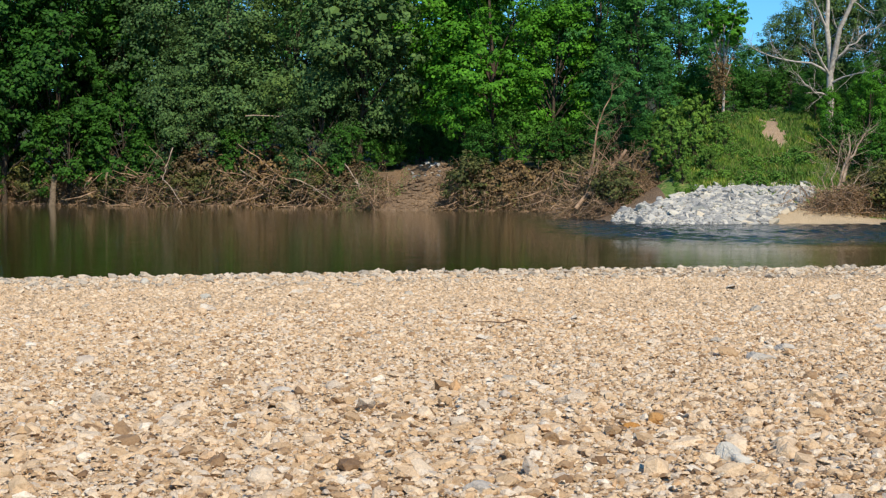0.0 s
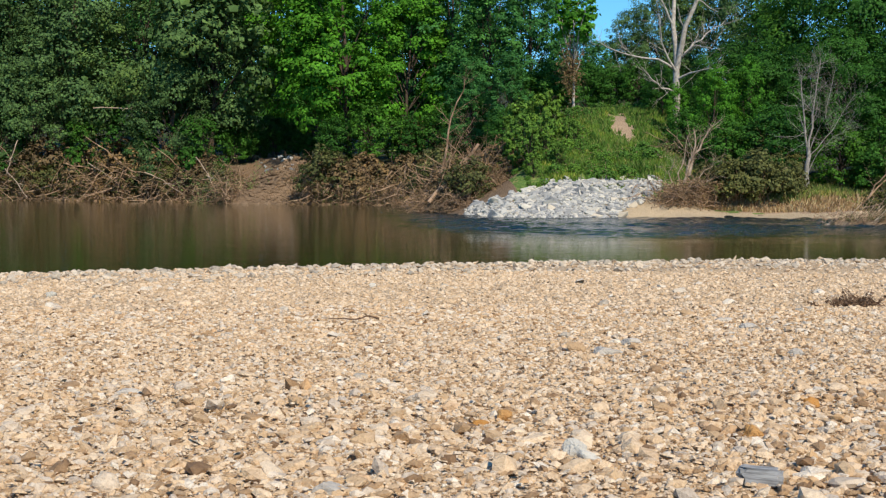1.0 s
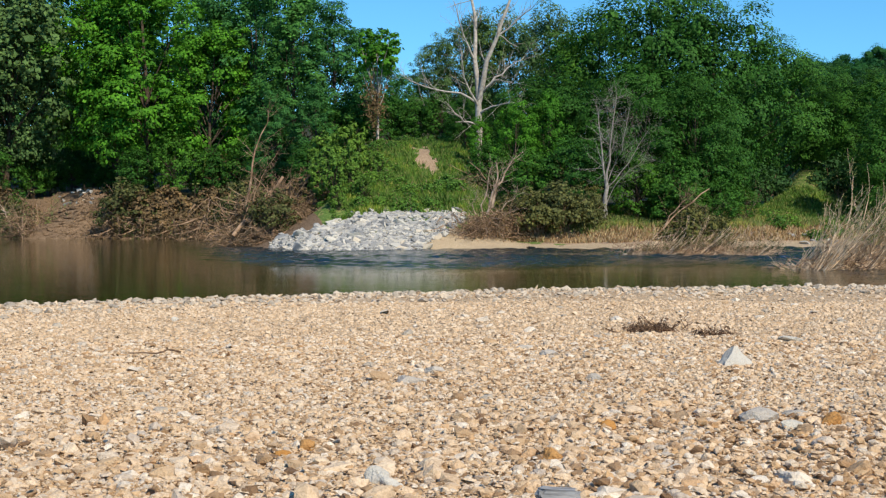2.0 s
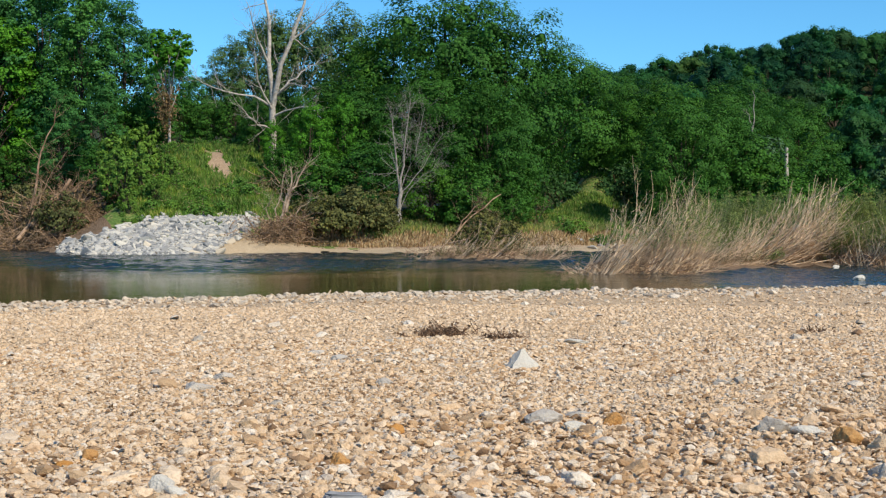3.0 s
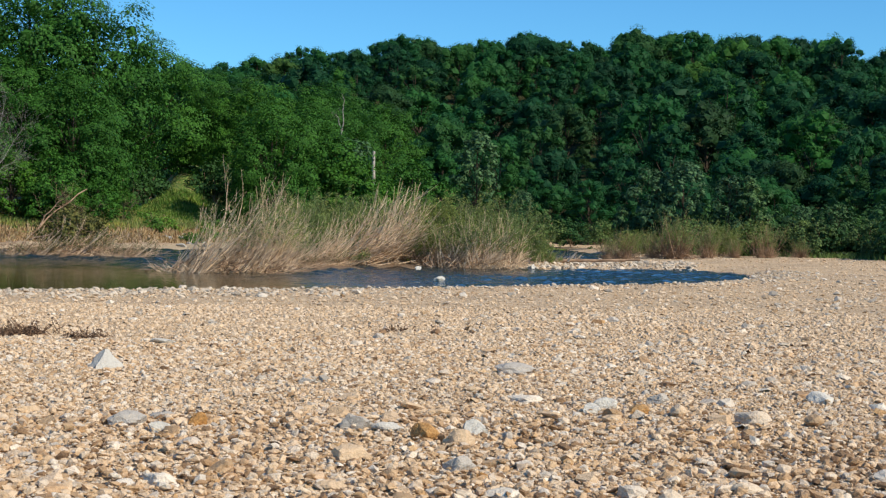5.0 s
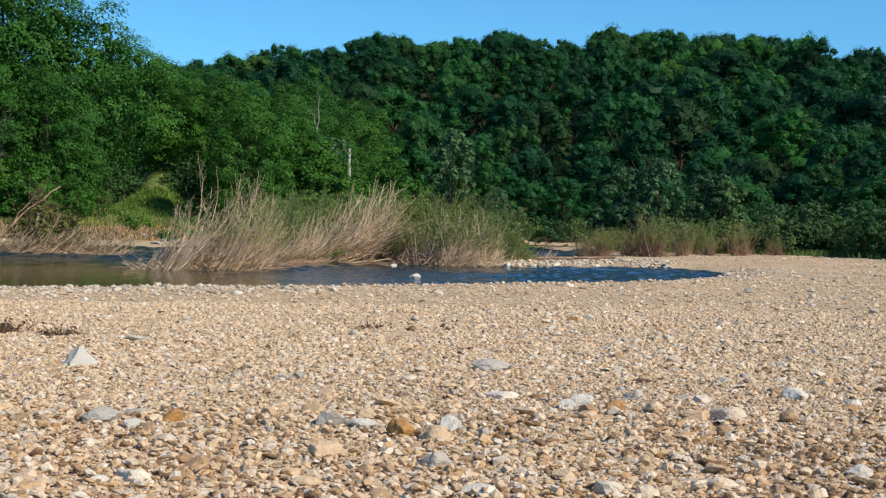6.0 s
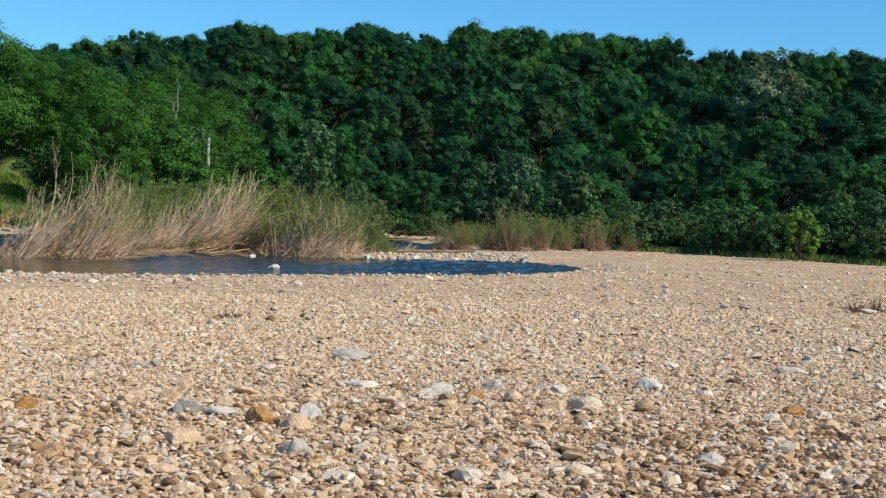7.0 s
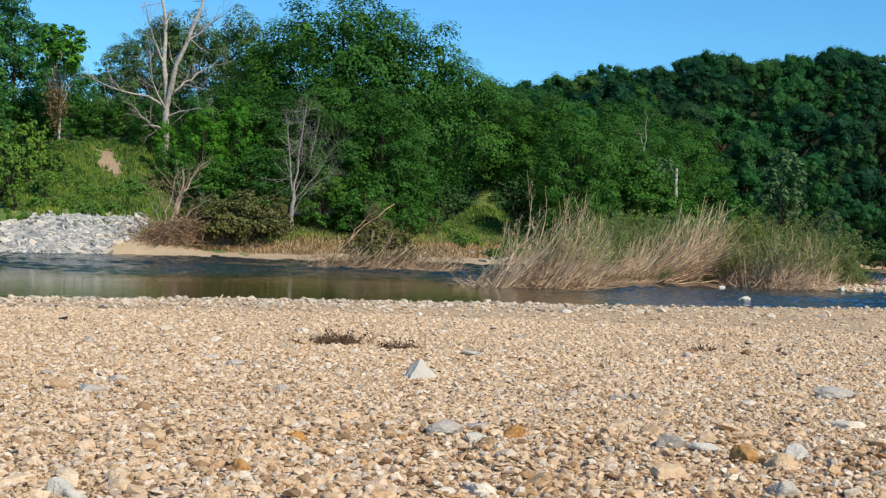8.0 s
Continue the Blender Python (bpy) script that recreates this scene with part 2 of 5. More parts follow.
# ---------- mesh helpers ----------
def mesh_np(name, verts, faces, mats, index=None, smooth=False):
    """A mesh from arrays: verts (n, 3), faces (m, k)."""
    me = bpy.data.meshes.new(name)
    verts, faces = np.asarray(verts, np.float32), np.asarray(faces, np.int32)
    n, k = faces.shape
    me.vertices.add(len(verts))
    me.vertices.foreach_set("co", verts.ravel())
    me.loops.add(n * k)
    me.loops.foreach_set("vertex_index", faces.ravel())
    me.polygons.add(n)
    me.polygons.foreach_set("loop_start", np.arange(0, n * k, k, dtype=np.int32))
    me.polygons.foreach_set("loop_total", np.full(n, k, np.int32))
    for mat in mats:
        me.materials.append(mat)
    if index is not None:
        me.polygons.foreach_set("material_index", np.asarray(index, np.int32))
    me.polygons.foreach_set("use_smooth", np.full(n, smooth))
    me.update()
    me.validate()
    return me


def part_np(name, data, parent, label=""):
    ob = new(name, data)
    ob.parent = parent
    if label:
        tagged(ob, label)
    return ob


def polar(az, r):
    return r * math.sin(radians(az)), r * math.cos(radians(az))


def unit(v):
    return v / np.maximum(np.linalg.norm(v, axis=-1, keepdims=True), 1e-9)


ICO = bmesh.new()
bmesh.ops.create_icosphere(ICO, subdivisions=1, radius=1.0)
ICO_V = np.array([v.co[:] for v in ICO.verts])
ICO_F = np.array([[v.index for v in f.verts] for f in ICO.faces])
ICO.free()
OCT_V = np.array([(1, 0, 0), (-1, 0, 0), (0, 1, 0), (0, -1, 0), (0, 0, 1), (0, 0, -1)], float)
OCT_F = np.array([(0, 2, 4), (2, 1, 4), (1, 3, 4), (3, 0, 4), (2, 0, 5), (1, 2, 5), (3, 1, 5), (0, 3, 5)])


def flake(k):
    """A chip's upper half: a low frustum of k sides without its underside."""
    t = np.arange(k) * 2 * np.pi / k
    low = np.stack([np.cos(t), np.sin(t), np.full(k, -0.5)], 1)
    high = np.stack([0.62 * np.cos(t + 0.3), 0.62 * np.sin(t + 0.3), np.full(k, 0.62)], 1)
    f = [(i, (i + 1) % k, k + i) for i in range(k)] + [((i + 1) % k, k + (i + 1) % k, k + i) for i in range(k)]
    f += [(k, k + i, k + i + 1) for i in range(1, k - 1)]
    return np.concatenate([low, high]), np.array(f)


FLAKE_V, FLAKE_F = flake(5)
TILE_V, TILE_F = flake(4)


def chiselled(seed, planes=13, sub=3, flat=0.6):
    """A stone: a ball cut by random planes. Returns a mesh."""
    r = np.random.default_rng(seed)
    bm = bmesh.new()
    bmesh.ops.create_icosphere(bm, subdivisions=sub, radius=1.0)
    n = unit(r.normal(size=(planes, 3)))
    d = r.uniform(0.48, 0.86, planes)
    for v in bm.verts:
        u = np.array(v.co[:])
        c = n @ u
        lim = np.min(np.where(c > 0.05, d / np.maximum(c, 0.05), 9.0))
        s = min(1.0, lim) * (1 + 0.14 * noise.noise(Vector(u * 2.2 + seed)) + 0.09 * noise.noise(Vector(u * 6.0 + seed)))
        v.co = Vector(u * s)
        v.co.z *= flat
    me = bpy.data.meshes.new("stone")
    bm.to_mesh(me)
    bm.free()
    return me


def tubes(paths, radii, sides=4):
    """Tapered tubes along paths (n, k, 3) with radii (n, k). Returns verts, faces."""
    paths, radii = np.asarray(paths, float), np.asarray(radii, float)
    n, k, _ = paths.shape
    t = np.empty_like(paths)
    t[:, 1:-1] = paths[:, 2:] - paths[:, :-2]
    t[:, 0], t[:, -1] = paths[:, 1] - paths[:, 0], paths[:, -1] - paths[:, -2]
    t = unit(t)
    ref = np.where(np.abs(t[..., 2:3]) > 0.9, np.array([1.0, 0, 0]), np.array([0, 0, 1.0]))
    u = unit(np.cross(t, ref))
    w = np.cross(t, u)
    ang = np.linspace(0, 2 * np.pi, sides, endpoint=False)
    ring = u[:, :, None] * np.cos(ang)[None, None, :, None] + w[:, :, None] * np.sin(ang)[None, None, :, None]
    v = paths[:, :, None] + ring * radii[:, :, None, None]
    i = np.arange(n)[:, None, None] * k * sides
    j = np.arange(k - 1)[None, :, None] * sides
    s = np.arange(sides)[None, None, :]
    s2 = (s + 1) % sides
    f = np.stack([i + j + s, i + j + s2, i + j + sides + s2, i + j + sides + s], -1).reshape(-1, 4)
    return v.reshape(-1, 3), f


def leaves(points, outward, length, width, r, up=0.45, loose=0.8, fold=0.0):
    """Pointed leaves at points. Returns verts, faces."""
    n = len(points)
    nrm = unit(outward * 0.55 + np.array([0, 0, up]) + r.normal(size=(n, 3)) * loose * 0.6)
    t = unit(np.cross(nrm, r.normal(size=(n, 3))))
    b = np.cross(nrm, t)
    s = r.uniform(0.6, 1.35, (n, 1))
    L, W = length * s, width * s * r.uniform(0.8, 1.2, (n, 1))
    v = np.stack([points - t * L * 0.5, points + b * W * 0.5 - t * L * 0.08 - nrm * L * 0.08, points + t * L * 0.5, points - b * W * 0.5 - t * L * 0.08 - nrm * L * 0.08], 1)
    return v.reshape(-1, 3), np.arange(n * 4).reshape(n, 4)


def bend_path(a, b, k, wob, r, sag=0.0):
    s = np.linspace(0, 1, k)[:, None]
    p = np.asarray(a) * (1 - s) + np.asarray(b) * s
    p = p + np.cumsum(r.normal(size=(k, 3)), 0) * wob * (s > 0)
    p[:, 2] += sag * 4 * s[:, 0] * (1 - s[:, 0])
    return p


def crown_mesh(v, quads, hv, tris, mat, far):
    """Leaves (quads, or three-cornered far off) and hearts as one mesh."""
    q = quads[:, (1, 2, 3)] if far else np.concatenate([quads[:, (0, 1, 2)], quads[:, (0, 2, 3)]])
    return mesh_np("crown", np.concatenate([v, hv]), np.concatenate([q, tris + len(v)]), [mat])


def make_tree(name, seed, height, spread, clear, n_leaf, leaf, mat, bark, label, category="tree", lobes=26, trunk_r=0.22, lean=(0, 0), fill=0.22, round_=0.7, calm=0.5, plate=0.78, per=14, fat=(0.26, 0.44), heart=0.2, puff=0.5, rain=0.35, distant=False):
    """A tree: tapered trunk with limbs under one part, a crown of leaf clumps as another."""
    r = np.random.default_rng(seed)
    thing = new(name)
    top = np.array([lean[0], lean[1], height * (0.86 if category == "tree" else 0.45)])
    tp = bend_path((0, 0, -0.6), top, 7, height * 0.006, r)
    tr = np.linspace(trunk_r, trunk_r * 0.18, 7)
    centres, sizes = [], []
    mid_z, half = (clear + height) / 2, (height - clear) / 2
    for i in range(lobes):
        up = -0.85 + 1.85 * (i + r.uniform(0, 1)) / lobes
        ring = math.sqrt(max(0.0, 1 - up * up)) if up > 0 else 0.72 + 0.28 * math.sqrt(max(0.0, 1 - up * up))
        a = i * 2.4 + r.uniform(-0.8, 0.8)
        far = r.uniform(0.45, 1.0) ** 0.6
        s = spread * r.uniform(*fat)
        d = max(0.0, spread * ring * far - s * 0.35)
        hh = mid_z + up * (half - s * 0.55) * (0.6 + 0.4 * far)
        hh = max(hh, s * 0.5)
        f = hh / height
        centres.append((lean[0] * f + d * math.cos(a), lean[1] * f + d * math.sin(a), hh))
        sizes.append(s)
    centres, sizes = np.array(centres), np.array(sizes)
    limbs, lr = [], []
    for c in centres[:: max(1, lobes // 16)]:
        f = np.clip(c[2] / height * 0.62, 0.08, 0.8)
        k = f * 6
        i = int(k)
        start = tp[i] * (1 - (k - i)) + tp[min(6, i + 1)] * (k - i)
        limbs.append(bend_path(start, c, 7, 0.08, r, 0.25))
        lr.append(np.linspace(trunk_r * 0.42 * (1 - f * 0.6), 0.02, 7))
    v, f = tubes([tp] + limbs, [tr] + lr, 6)
    part_np("trunk", mesh_np("trunk", v, f, [bark], smooth=True), thing)
    # leafy sprays sit on the lobes, leaves on the sprays
    lobe = np.repeat(np.arange(len(sizes)), per)
    out = unit(r.normal(size=(len(lobe), 3)) + np.array([0, 0, rain * 0.7]))
    spray = centres[lobe] + out * (sizes[lobe] * r.uniform(0.62, 1.0, len(lobe)))[:, None] * np.array([1, 1, 0.9])
    rc = sizes[lobe] * r.uniform(0.24, 0.46, len(lobe))
    w = rc ** 2
    which = r.choice(len(rc), n_leaf, p=w / w.sum())
    u = unit(r.normal(size=(n_leaf, 3)) + np.array([0, 0, rain]) + out[which] * 0.5)
    rad = np.where(r.random(n_leaf) < fill, r.uniform(0.1, 0.8, n_leaf), r.uniform(0.75, 1.12, n_leaf))
    p = spray[which] + u * (rc[which] * rad)[:, None] * np.array([1.15, 1.15, plate])
    p[:, 2] = np.maximum(p[:, 2], 0.05)
    dome = unit(p - np.array([0, 0, clear + 0.3 * (height - clear)]))
    v, f = leaves(p, u * 1.0 + out[which] * puff + dome * round_, leaf, leaf * 0.7, r, 0.25, calm)
    # solid hearts added inside the lobes to block light, hidden under the leaves
    n = len(sizes)
    hv = ICO_V[None] * (heart * sizes[:, None, None] * (1 + r.normal(0, 0.2, (n, len(ICO_V), 1)))) * np.array([1, 1, 0.85]) + centres[:, None]
    hv[..., 2] = np.maximum(hv[..., 2], 0.05)
    hf = (ICO_F[None] + (np.arange(n) * len(ICO_V))[:, None, None]).reshape(-1, 3)
    part_np("crown", crown_mesh(v, f, hv.reshape(-1, 3), hf, mat, distant), thing)
    return tagged(thing, label, category)


def place(ob, x, y, z, turn=0.0, s=1.0, sz=None):
    ob.matrix_basis = pose(x, y, z, 0, 0, turn) @ Matrix.Diagonal((s, s, sz or s, 1))
    return ob


def copy_at(ob, x, y, z, turn=0.0, s=1.0, sz=None):
    keep = ob.matrix_basis.copy()
    ob.matrix_basis = Matrix.Identity(4)
    c = copy_thing(ob, pose(x, y, z, 0, 0, turn) @ Matrix.Diagonal((s, s, sz or s, 1)))
    ob.matrix_basis = keep
    return c


# ---------- the lie of the land ----------
WATER_Z = -0.45
NEAR_SHORE = [(-300, 0), (-60, 9), (-30, 18.5), (-8, 26.2), (0, 29.1), (5, 30.5), (10, 31.2), (22, 30.4), (33, 31.0), (41, 34.4), (47.4, 39.8)]
SPIT_SHORE = [(48.6, 43.4), (46.8, 45.3), (41.6, 45.4), (39.6, 47.0), (39.9, 49.6), (45, 51.3), (52.3, 56), (57.2, 57.4), (66, 66.5), (74, 80)]
FAR_SHORE = [(60, 86), (50, 82), (38, 72.5), (33, 75.5), (28, 71.8), (22.5, 74), (18.2, 75), (13.2, 72.6), (10.5, 75), (8.8, 80), (8.0, 96), (7.5, 112), (1, 114), (-5, 114), (-9, 124), (-14, 128), (-41, 136), (-60, 142), (-300, 160)]
RIVER = np.array(NEAR_SHORE + SPIT_SHORE + FAR_SHORE, float)
FAR_FROM = len(NEAR_SHORE) + len(SPIT_SHORE) - 1
ISLANDS = ((26.5, 44.6, 3.2), (30.5, 48.0, 3.5), (35.5, 50.0, 4.0), (39.5, 49.0, 2.8), (26.5, 61.5, 2.6))
HILL_FOOT = np.array([(-60, 330), (10, 190), (45, 128), (72, 104), (84, 82), (83, 60), (79, 40), (76, 0), (80, -150)], float)


def seg_dist(px, py, pts, closed):
    best, which = np.full(px.shape, 1e9), np.zeros(px.shape, int)
    n = len(pts)
    for i in range(n if closed else n - 1):
        ax, ay = pts[i]
        bx, by = pts[(i + 1) % n]
        dx, dy = bx - ax, by - ay
        t = np.clip(((px - ax) * dx + (py - ay) * dy) / (dx * dx + dy * dy), 0, 1)
        d = np.hypot(px - ax - t * dx, py - ay - t * dy)
        m = d < best
        best, which = np.where(m, d, best), np.where(m, i, which)
    return best, which


def inside(px, py, pts):
    res = np.zeros(px.shape, bool)
    n = len(pts)
    for i in range(n):
        ax, ay = pts[i]
        bx, by = pts[(i + 1) % n]
        if ay == by:
            continue
        hit = ((ay > py) != (by > py)) & (px < (bx - ax) * (py - ay) / (by - ay) + ax)
        res ^= hit
    return res


def smooth(x):
    x = np.clip(x, 0, 1)
    return x * x * (3 - 2 * x)


def ripple(x, y):
    return np.sin(x * 0.9 + 1.3 * np.sin(y * 0.7)) * np.sin(y * 0.8 + 1.1 * np.sin(x * 0.6 + 2))


def land(x, y):
    """Height of the ground, how far inland (negative: out in the river), whether on the far bank, and how far up the hill."""
    x, y = np.asarray(x, float), np.asarray(y, float)
    d, which = seg_dist(x, y, RIVER, True)
    d = np.where(inside(x, y, RIVER), -d, d)
    far = (which >= FAR_FROM) & (which < len(RIVER) - 1)
    bar = WATER_Z + 0.19 * np.clip(d, 0, 1) + 0.26 * smooth((d - 1) / 22) + 0.012 * ripple(x, y) * np.clip(d - 1, 0, 1)
    low_bar = smooth((y - 42.0) / 2.5) * smooth((58 - x) / 5)
    bar = bar * (1 - low_bar) + (WATER_Z + 0.06 * np.clip(d, 0, 1) + 0.012 * np.clip(d - 1, 0, 8)) * low_bar
    dd = d + 0.5 * ripple(x * 0.9, y * 0.9) * np.clip(d / 3, 0, 1)
    steep = WATER_Z + np.interp(dd, [0, 1, 4.5, 12, 40, 120], [0, 0.35, 3.1, 3.7, 5.0, 16.0])
    path = WATER_Z + np.interp(dd, [0, 1, 8, 14, 40, 120], [0, 0.2, 3.85, 4.0, 5.0, 16.0])
    rise_in = np.where(dd > 0, np.minimum(dd * 1.9, np.maximum(dd, np.hypot(x, y) - 75.5 + 0.5 * ripple(x * 0.9, y * 0.9))), dd)
    slope = WATER_Z + np.interp(rise_in, [0, 8, 22, 30, 60, 140], [0, 1.9, 6.5, 7.0, 8.0, 15.0])
    low = WATER_Z + np.interp(dd, [0, 3.2, 4.3, 9, 14, 50, 130], [0, 0.32, 0.9, 1.7, 2.1, 4.0, 6.0])
    az = np.degrees(np.arctan2(x, y))
    left = np.where(np.abs(x + 1.8) < 2.7 - 0.1 * np.clip(d, 0, 10), path, steep)
    w1, w2 = smooth((az - 5.0) / 3.0), smooth((az - 14.0) / 3.0)
    bank = left * (1 - w1) + slope * w1
    bank = bank * (1 - w2) + low * w2
    knoll = smooth(1 - np.abs(az - 28.0) / 2.2) * smooth((d - 8) / 12) * smooth((60 - d) / 30)
    bank = bank + 3.6 * knoll
    z = np.where(far, bank, bar)
    z = np.where(d < 0, WATER_Z - np.minimum(-d * 0.25, 1.2), z)
    for ix, iy, ir in ISLANDS:
        q = np.hypot(x - ix, y - iy) / ir
        z = np.maximum(z, WATER_Z + 0.10 - 0.22 * q * q)
    hd, _ = seg_dist(x, y, HILL_FOOT, False)
    behind = (x - np.interp(y, HILL_FOOT[::-1, 1], HILL_FOOT[::-1, 0])) > 0
    up = np.where(behind, hd, -hd)
    rise = 11.0 + 13.0 * smooth((az - 26) / 10) - 3.5 * smooth((az - 42) / 16)
    z = z + rise * smooth(up / 115.0)
    return z, d, far, up


def ground_z(x, y):
    return float(land(np.array([x]), np.array([y]))[0][0])


def rip_zone(az, r, z):
    """Whether a spot of the slope lies in the riprap: a low point upstream, a broad ragged crest, sand under its downstream end."""
    el = math.degrees(math.atan2(z - 1.4, r))
    top = float(np.interp(az, [6.8, 8.5, 9.4, 10.2, 12.1, 14.2], [-1.1, -0.6, -0.32, -0.02, 0.1, 0.1])) + 0.09 * math.sin(az * 9.0) + 0.06 * math.sin(az * 23.0)
    foot = float(np.interp(az, [12.4, 13.5, 14.4], [-1.6, -0.8, -0.35]))
    return foot < el < top


def scar(x, y):
    """Below one inside the bare patch of earth on the slope: a slanting, ragged scar."""
    az, r = np.degrees(np.arctan2(x, y)), np.hypot(x, y)
    lean = az - 12.8 - 0.10 * (94.5 - r)
    return (lean / 0.5) ** 2 + ((r - 94.5) / 3.6) ** 2 + 0.55 * np.sin(x * 4.1 + y * 1.3) * np.sin(y * 3.3 - x) + 0.3 * np.sin(x * 9.0) * np.sin(y * 8.0)


def axis(parts):
    return np.unique(np.concatenate([np.arange(*p) for p in parts]))


gx = axis([(-3000, -300, 300), (-300, -60, 12), (-60, -20, 1.5), (-20, 60, 0.6), (60, 100, 1.2), (100, 300, 6), (300, 3001, 300)])
gy = axis([(-3000, -200, 300), (-200, -5, 15), (-5, 24, 1.0), (24, 84, 0.6), (84, 150, 1.0), (150, 330, 6), (330, 3331, 300)])
GX, GY = np.meshgrid(gx, gy, indexing="ij")
GZ, GD, GFAR, GUP = land(GX, GY)
nx, ny = GX.shape
idx = np.arange(nx * ny).reshape(nx, ny)
quads = np.stack([idx[:-1, :-1], idx[1:, :-1], idx[1:, 1:], idx[:-1, 1:]], -1).reshape(-1, 4)
cx, cy = (GX[:-1, :-1] + GX[1:, 1:]).ravel() / 2, (GY[:-1, :-1] + GY[1:, 1:]).ravel() / 2
_, cd, cfar, cup = land(cx, cy)
caz = np.degrees(np.arctan2(cx, cy))
zone = np.zeros(len(quads), int)
zone[cfar & (caz < 8.6)] = 2
zone[cfar & (caz < 6) & (cd > np.where(np.abs(cx + 1.6) < 2.6, 9.0, 5.5))] = 4
zone[cfar & (caz >= 8.6)] = 3
zone[cfar & (caz >= 9) & (caz < 31) & (cd < np.where(caz < 16.5, 2.8, 2.2) + 0.3 * ripple(cx * 2, cy * 2))] = 1
zone[cfar & (caz >= 17.5) & (caz < 31) & (cd >= 2.2) & (cd < 4.2 + 0.4 * ripple(cx * 2, cy * 2))] = 5
zone[cfar & (scar(cx, cy) < 1.0)] = 5
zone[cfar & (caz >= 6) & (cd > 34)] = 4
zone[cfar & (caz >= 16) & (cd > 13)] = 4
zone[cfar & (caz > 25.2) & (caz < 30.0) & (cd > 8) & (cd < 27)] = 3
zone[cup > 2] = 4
zone[cd < -3] = 2
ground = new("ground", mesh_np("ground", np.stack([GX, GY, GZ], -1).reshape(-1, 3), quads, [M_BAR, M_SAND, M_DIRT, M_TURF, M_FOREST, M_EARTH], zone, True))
tagged(ground, "tan gravel bar, earth river banks and wooded hill", "ground", kind="structure")

def water_sheet():
    wx = axis([(-300, -40, 20), (-40, 2, 2.0), (2, 60, 0.22), (60, 121, 3.0)])
    wy = axis([(-2, 28, 6), (28, 88, 0.25), (88, 166, 6)])
    X, Y = np.meshgrid(wx, wy, indexing="ij")
    quick = np.maximum(smooth((X - 19) / 10), smooth((Y - 43) / 15) * smooth((X - 3) / 6))
    r = np.random.default_rng(17)
    h = np.zeros_like(X)
    for _ in range(22):
        wave = r.uniform(0.6, 2.4)
        t = r.normal(0.3, 0.9)
        h += wave ** 0.8 * np.sin((X * math.cos(t) + Y * math.sin(t)) * 2 * math.pi / wave + r.uniform(0, 6.3))
    patch = 0.55 + 0.45 * np.sin(X * 0.45 + 2 * np.sin(Y * 0.21)) * np.sin(Y * 0.33 + 1.5 * np.sin(X * 0.17))
    Z = WATER_Z + h * 0.012 * quick * patch
    n, m = X.shape
    i = np.arange(n * m).reshape(n, m)
    q = np.stack([i[:-1, :-1], i[1:, :-1], i[1:, 1:], i[:-1, 1:]], -1).reshape(-1, 4)
    return mesh_np("water", np.stack([X, Y, Z], -1).reshape(-1, 3), q, [M_WATER], smooth=True)


water = new("water", water_sheet())
tagged(water, "calm brown-green river water with blue ripples", "water", kind="structure")

# ---------- riverside trees ----------
def az_place(ob, az, r, turn=0.0, s=1.0, sz=None, dz=0.0, copy=True):
    x, y = polar(az, r)
    return (copy_at if copy else place)(ob, x, y, ground_z(x, y) + dz, turn, s, sz)


MAPLE = "tall bright green broadleaf tree on the river bank"
SILVER = "grey-green broadleaf tree leaning over the river bank"
DARK = "tall dark green tree standing behind the bank"
MIDG = "full green broadleaf tree above the low bank"
BANK_FORM = dict(fat=(0.20, 0.37), heart=0.18, puff=0.9, fill=0.15)
maple = make_tree("maple_tree", 11, 19.0, 5.6, 0.8, 17000, 0.33, L_MAPLE, B_BARK, MAPLE, lobes=40, **BANK_FORM, trunk_r=0.26, lean=(0.5, -1.5))
silver = make_tree("silver_maple_tree", 12, 20.0, 6.2, 0.6, 22000, 0.27, L_SILVER, B_BARK, SILVER, lobes=44, **BANK_FORM, trunk_r=0.3, lean=(0.5, -1.5))
dark = make_tree("dark_tree", 13, 21.0, 5.0, 0.8, 16000, 0.31, L_DARK, B_BARK, DARK, lobes=38, **BANK_FORM, calm=0.35, trunk_r=0.24)
mid = make_tree("broadleaf_tree", 14, 16.0, 6.4, 0.6, 30000, 0.225, L_MID, B_BARK, MIDG, lobes=40, fat=(0.25, 0.42), heart=0.22, puff=1.5, fill=0.2, calm=0.3, round_=0.5, trunk_r=0.26)
small = make_tree("understorey_tree", 15, 8.0, 3.4, 0.2, 5500, 0.28, L_MID, B_BARK, "low spreading green tree at the bank's edge", lobes=26, trunk_r=0.12)

# left bank trees: shade is painted into their leaves
deep = make_tree("box_elder_tree", 19, 20.0, 5.4, 0.8, 13000, 0.34, L_SHADED, B_BARK, "tall tree with drooping sprays on the bank, leaves coloured deep green for shade", lobes=34, trunk_r=0.26, lean=(0.3, -1.2), fat=(0.19, 0.34), heart=0.18, puff=0.9, fill=0.15)
shade = make_tree("shade_tree", 20, 8.0, 3.2, 0.2, 4500, 0.27, L_SHADED, B_BARK, "low bank tree with its dark green leaf colour deepened for shade", lobes=24, trunk_r=0.12, fat=(0.2, 0.36))
NATIVE = {shade: 8.0, deep: 20.0, maple: 19.0, silver: 20.0, dark: 21.0, mid: 16.0, small: 8.0}
started = set()


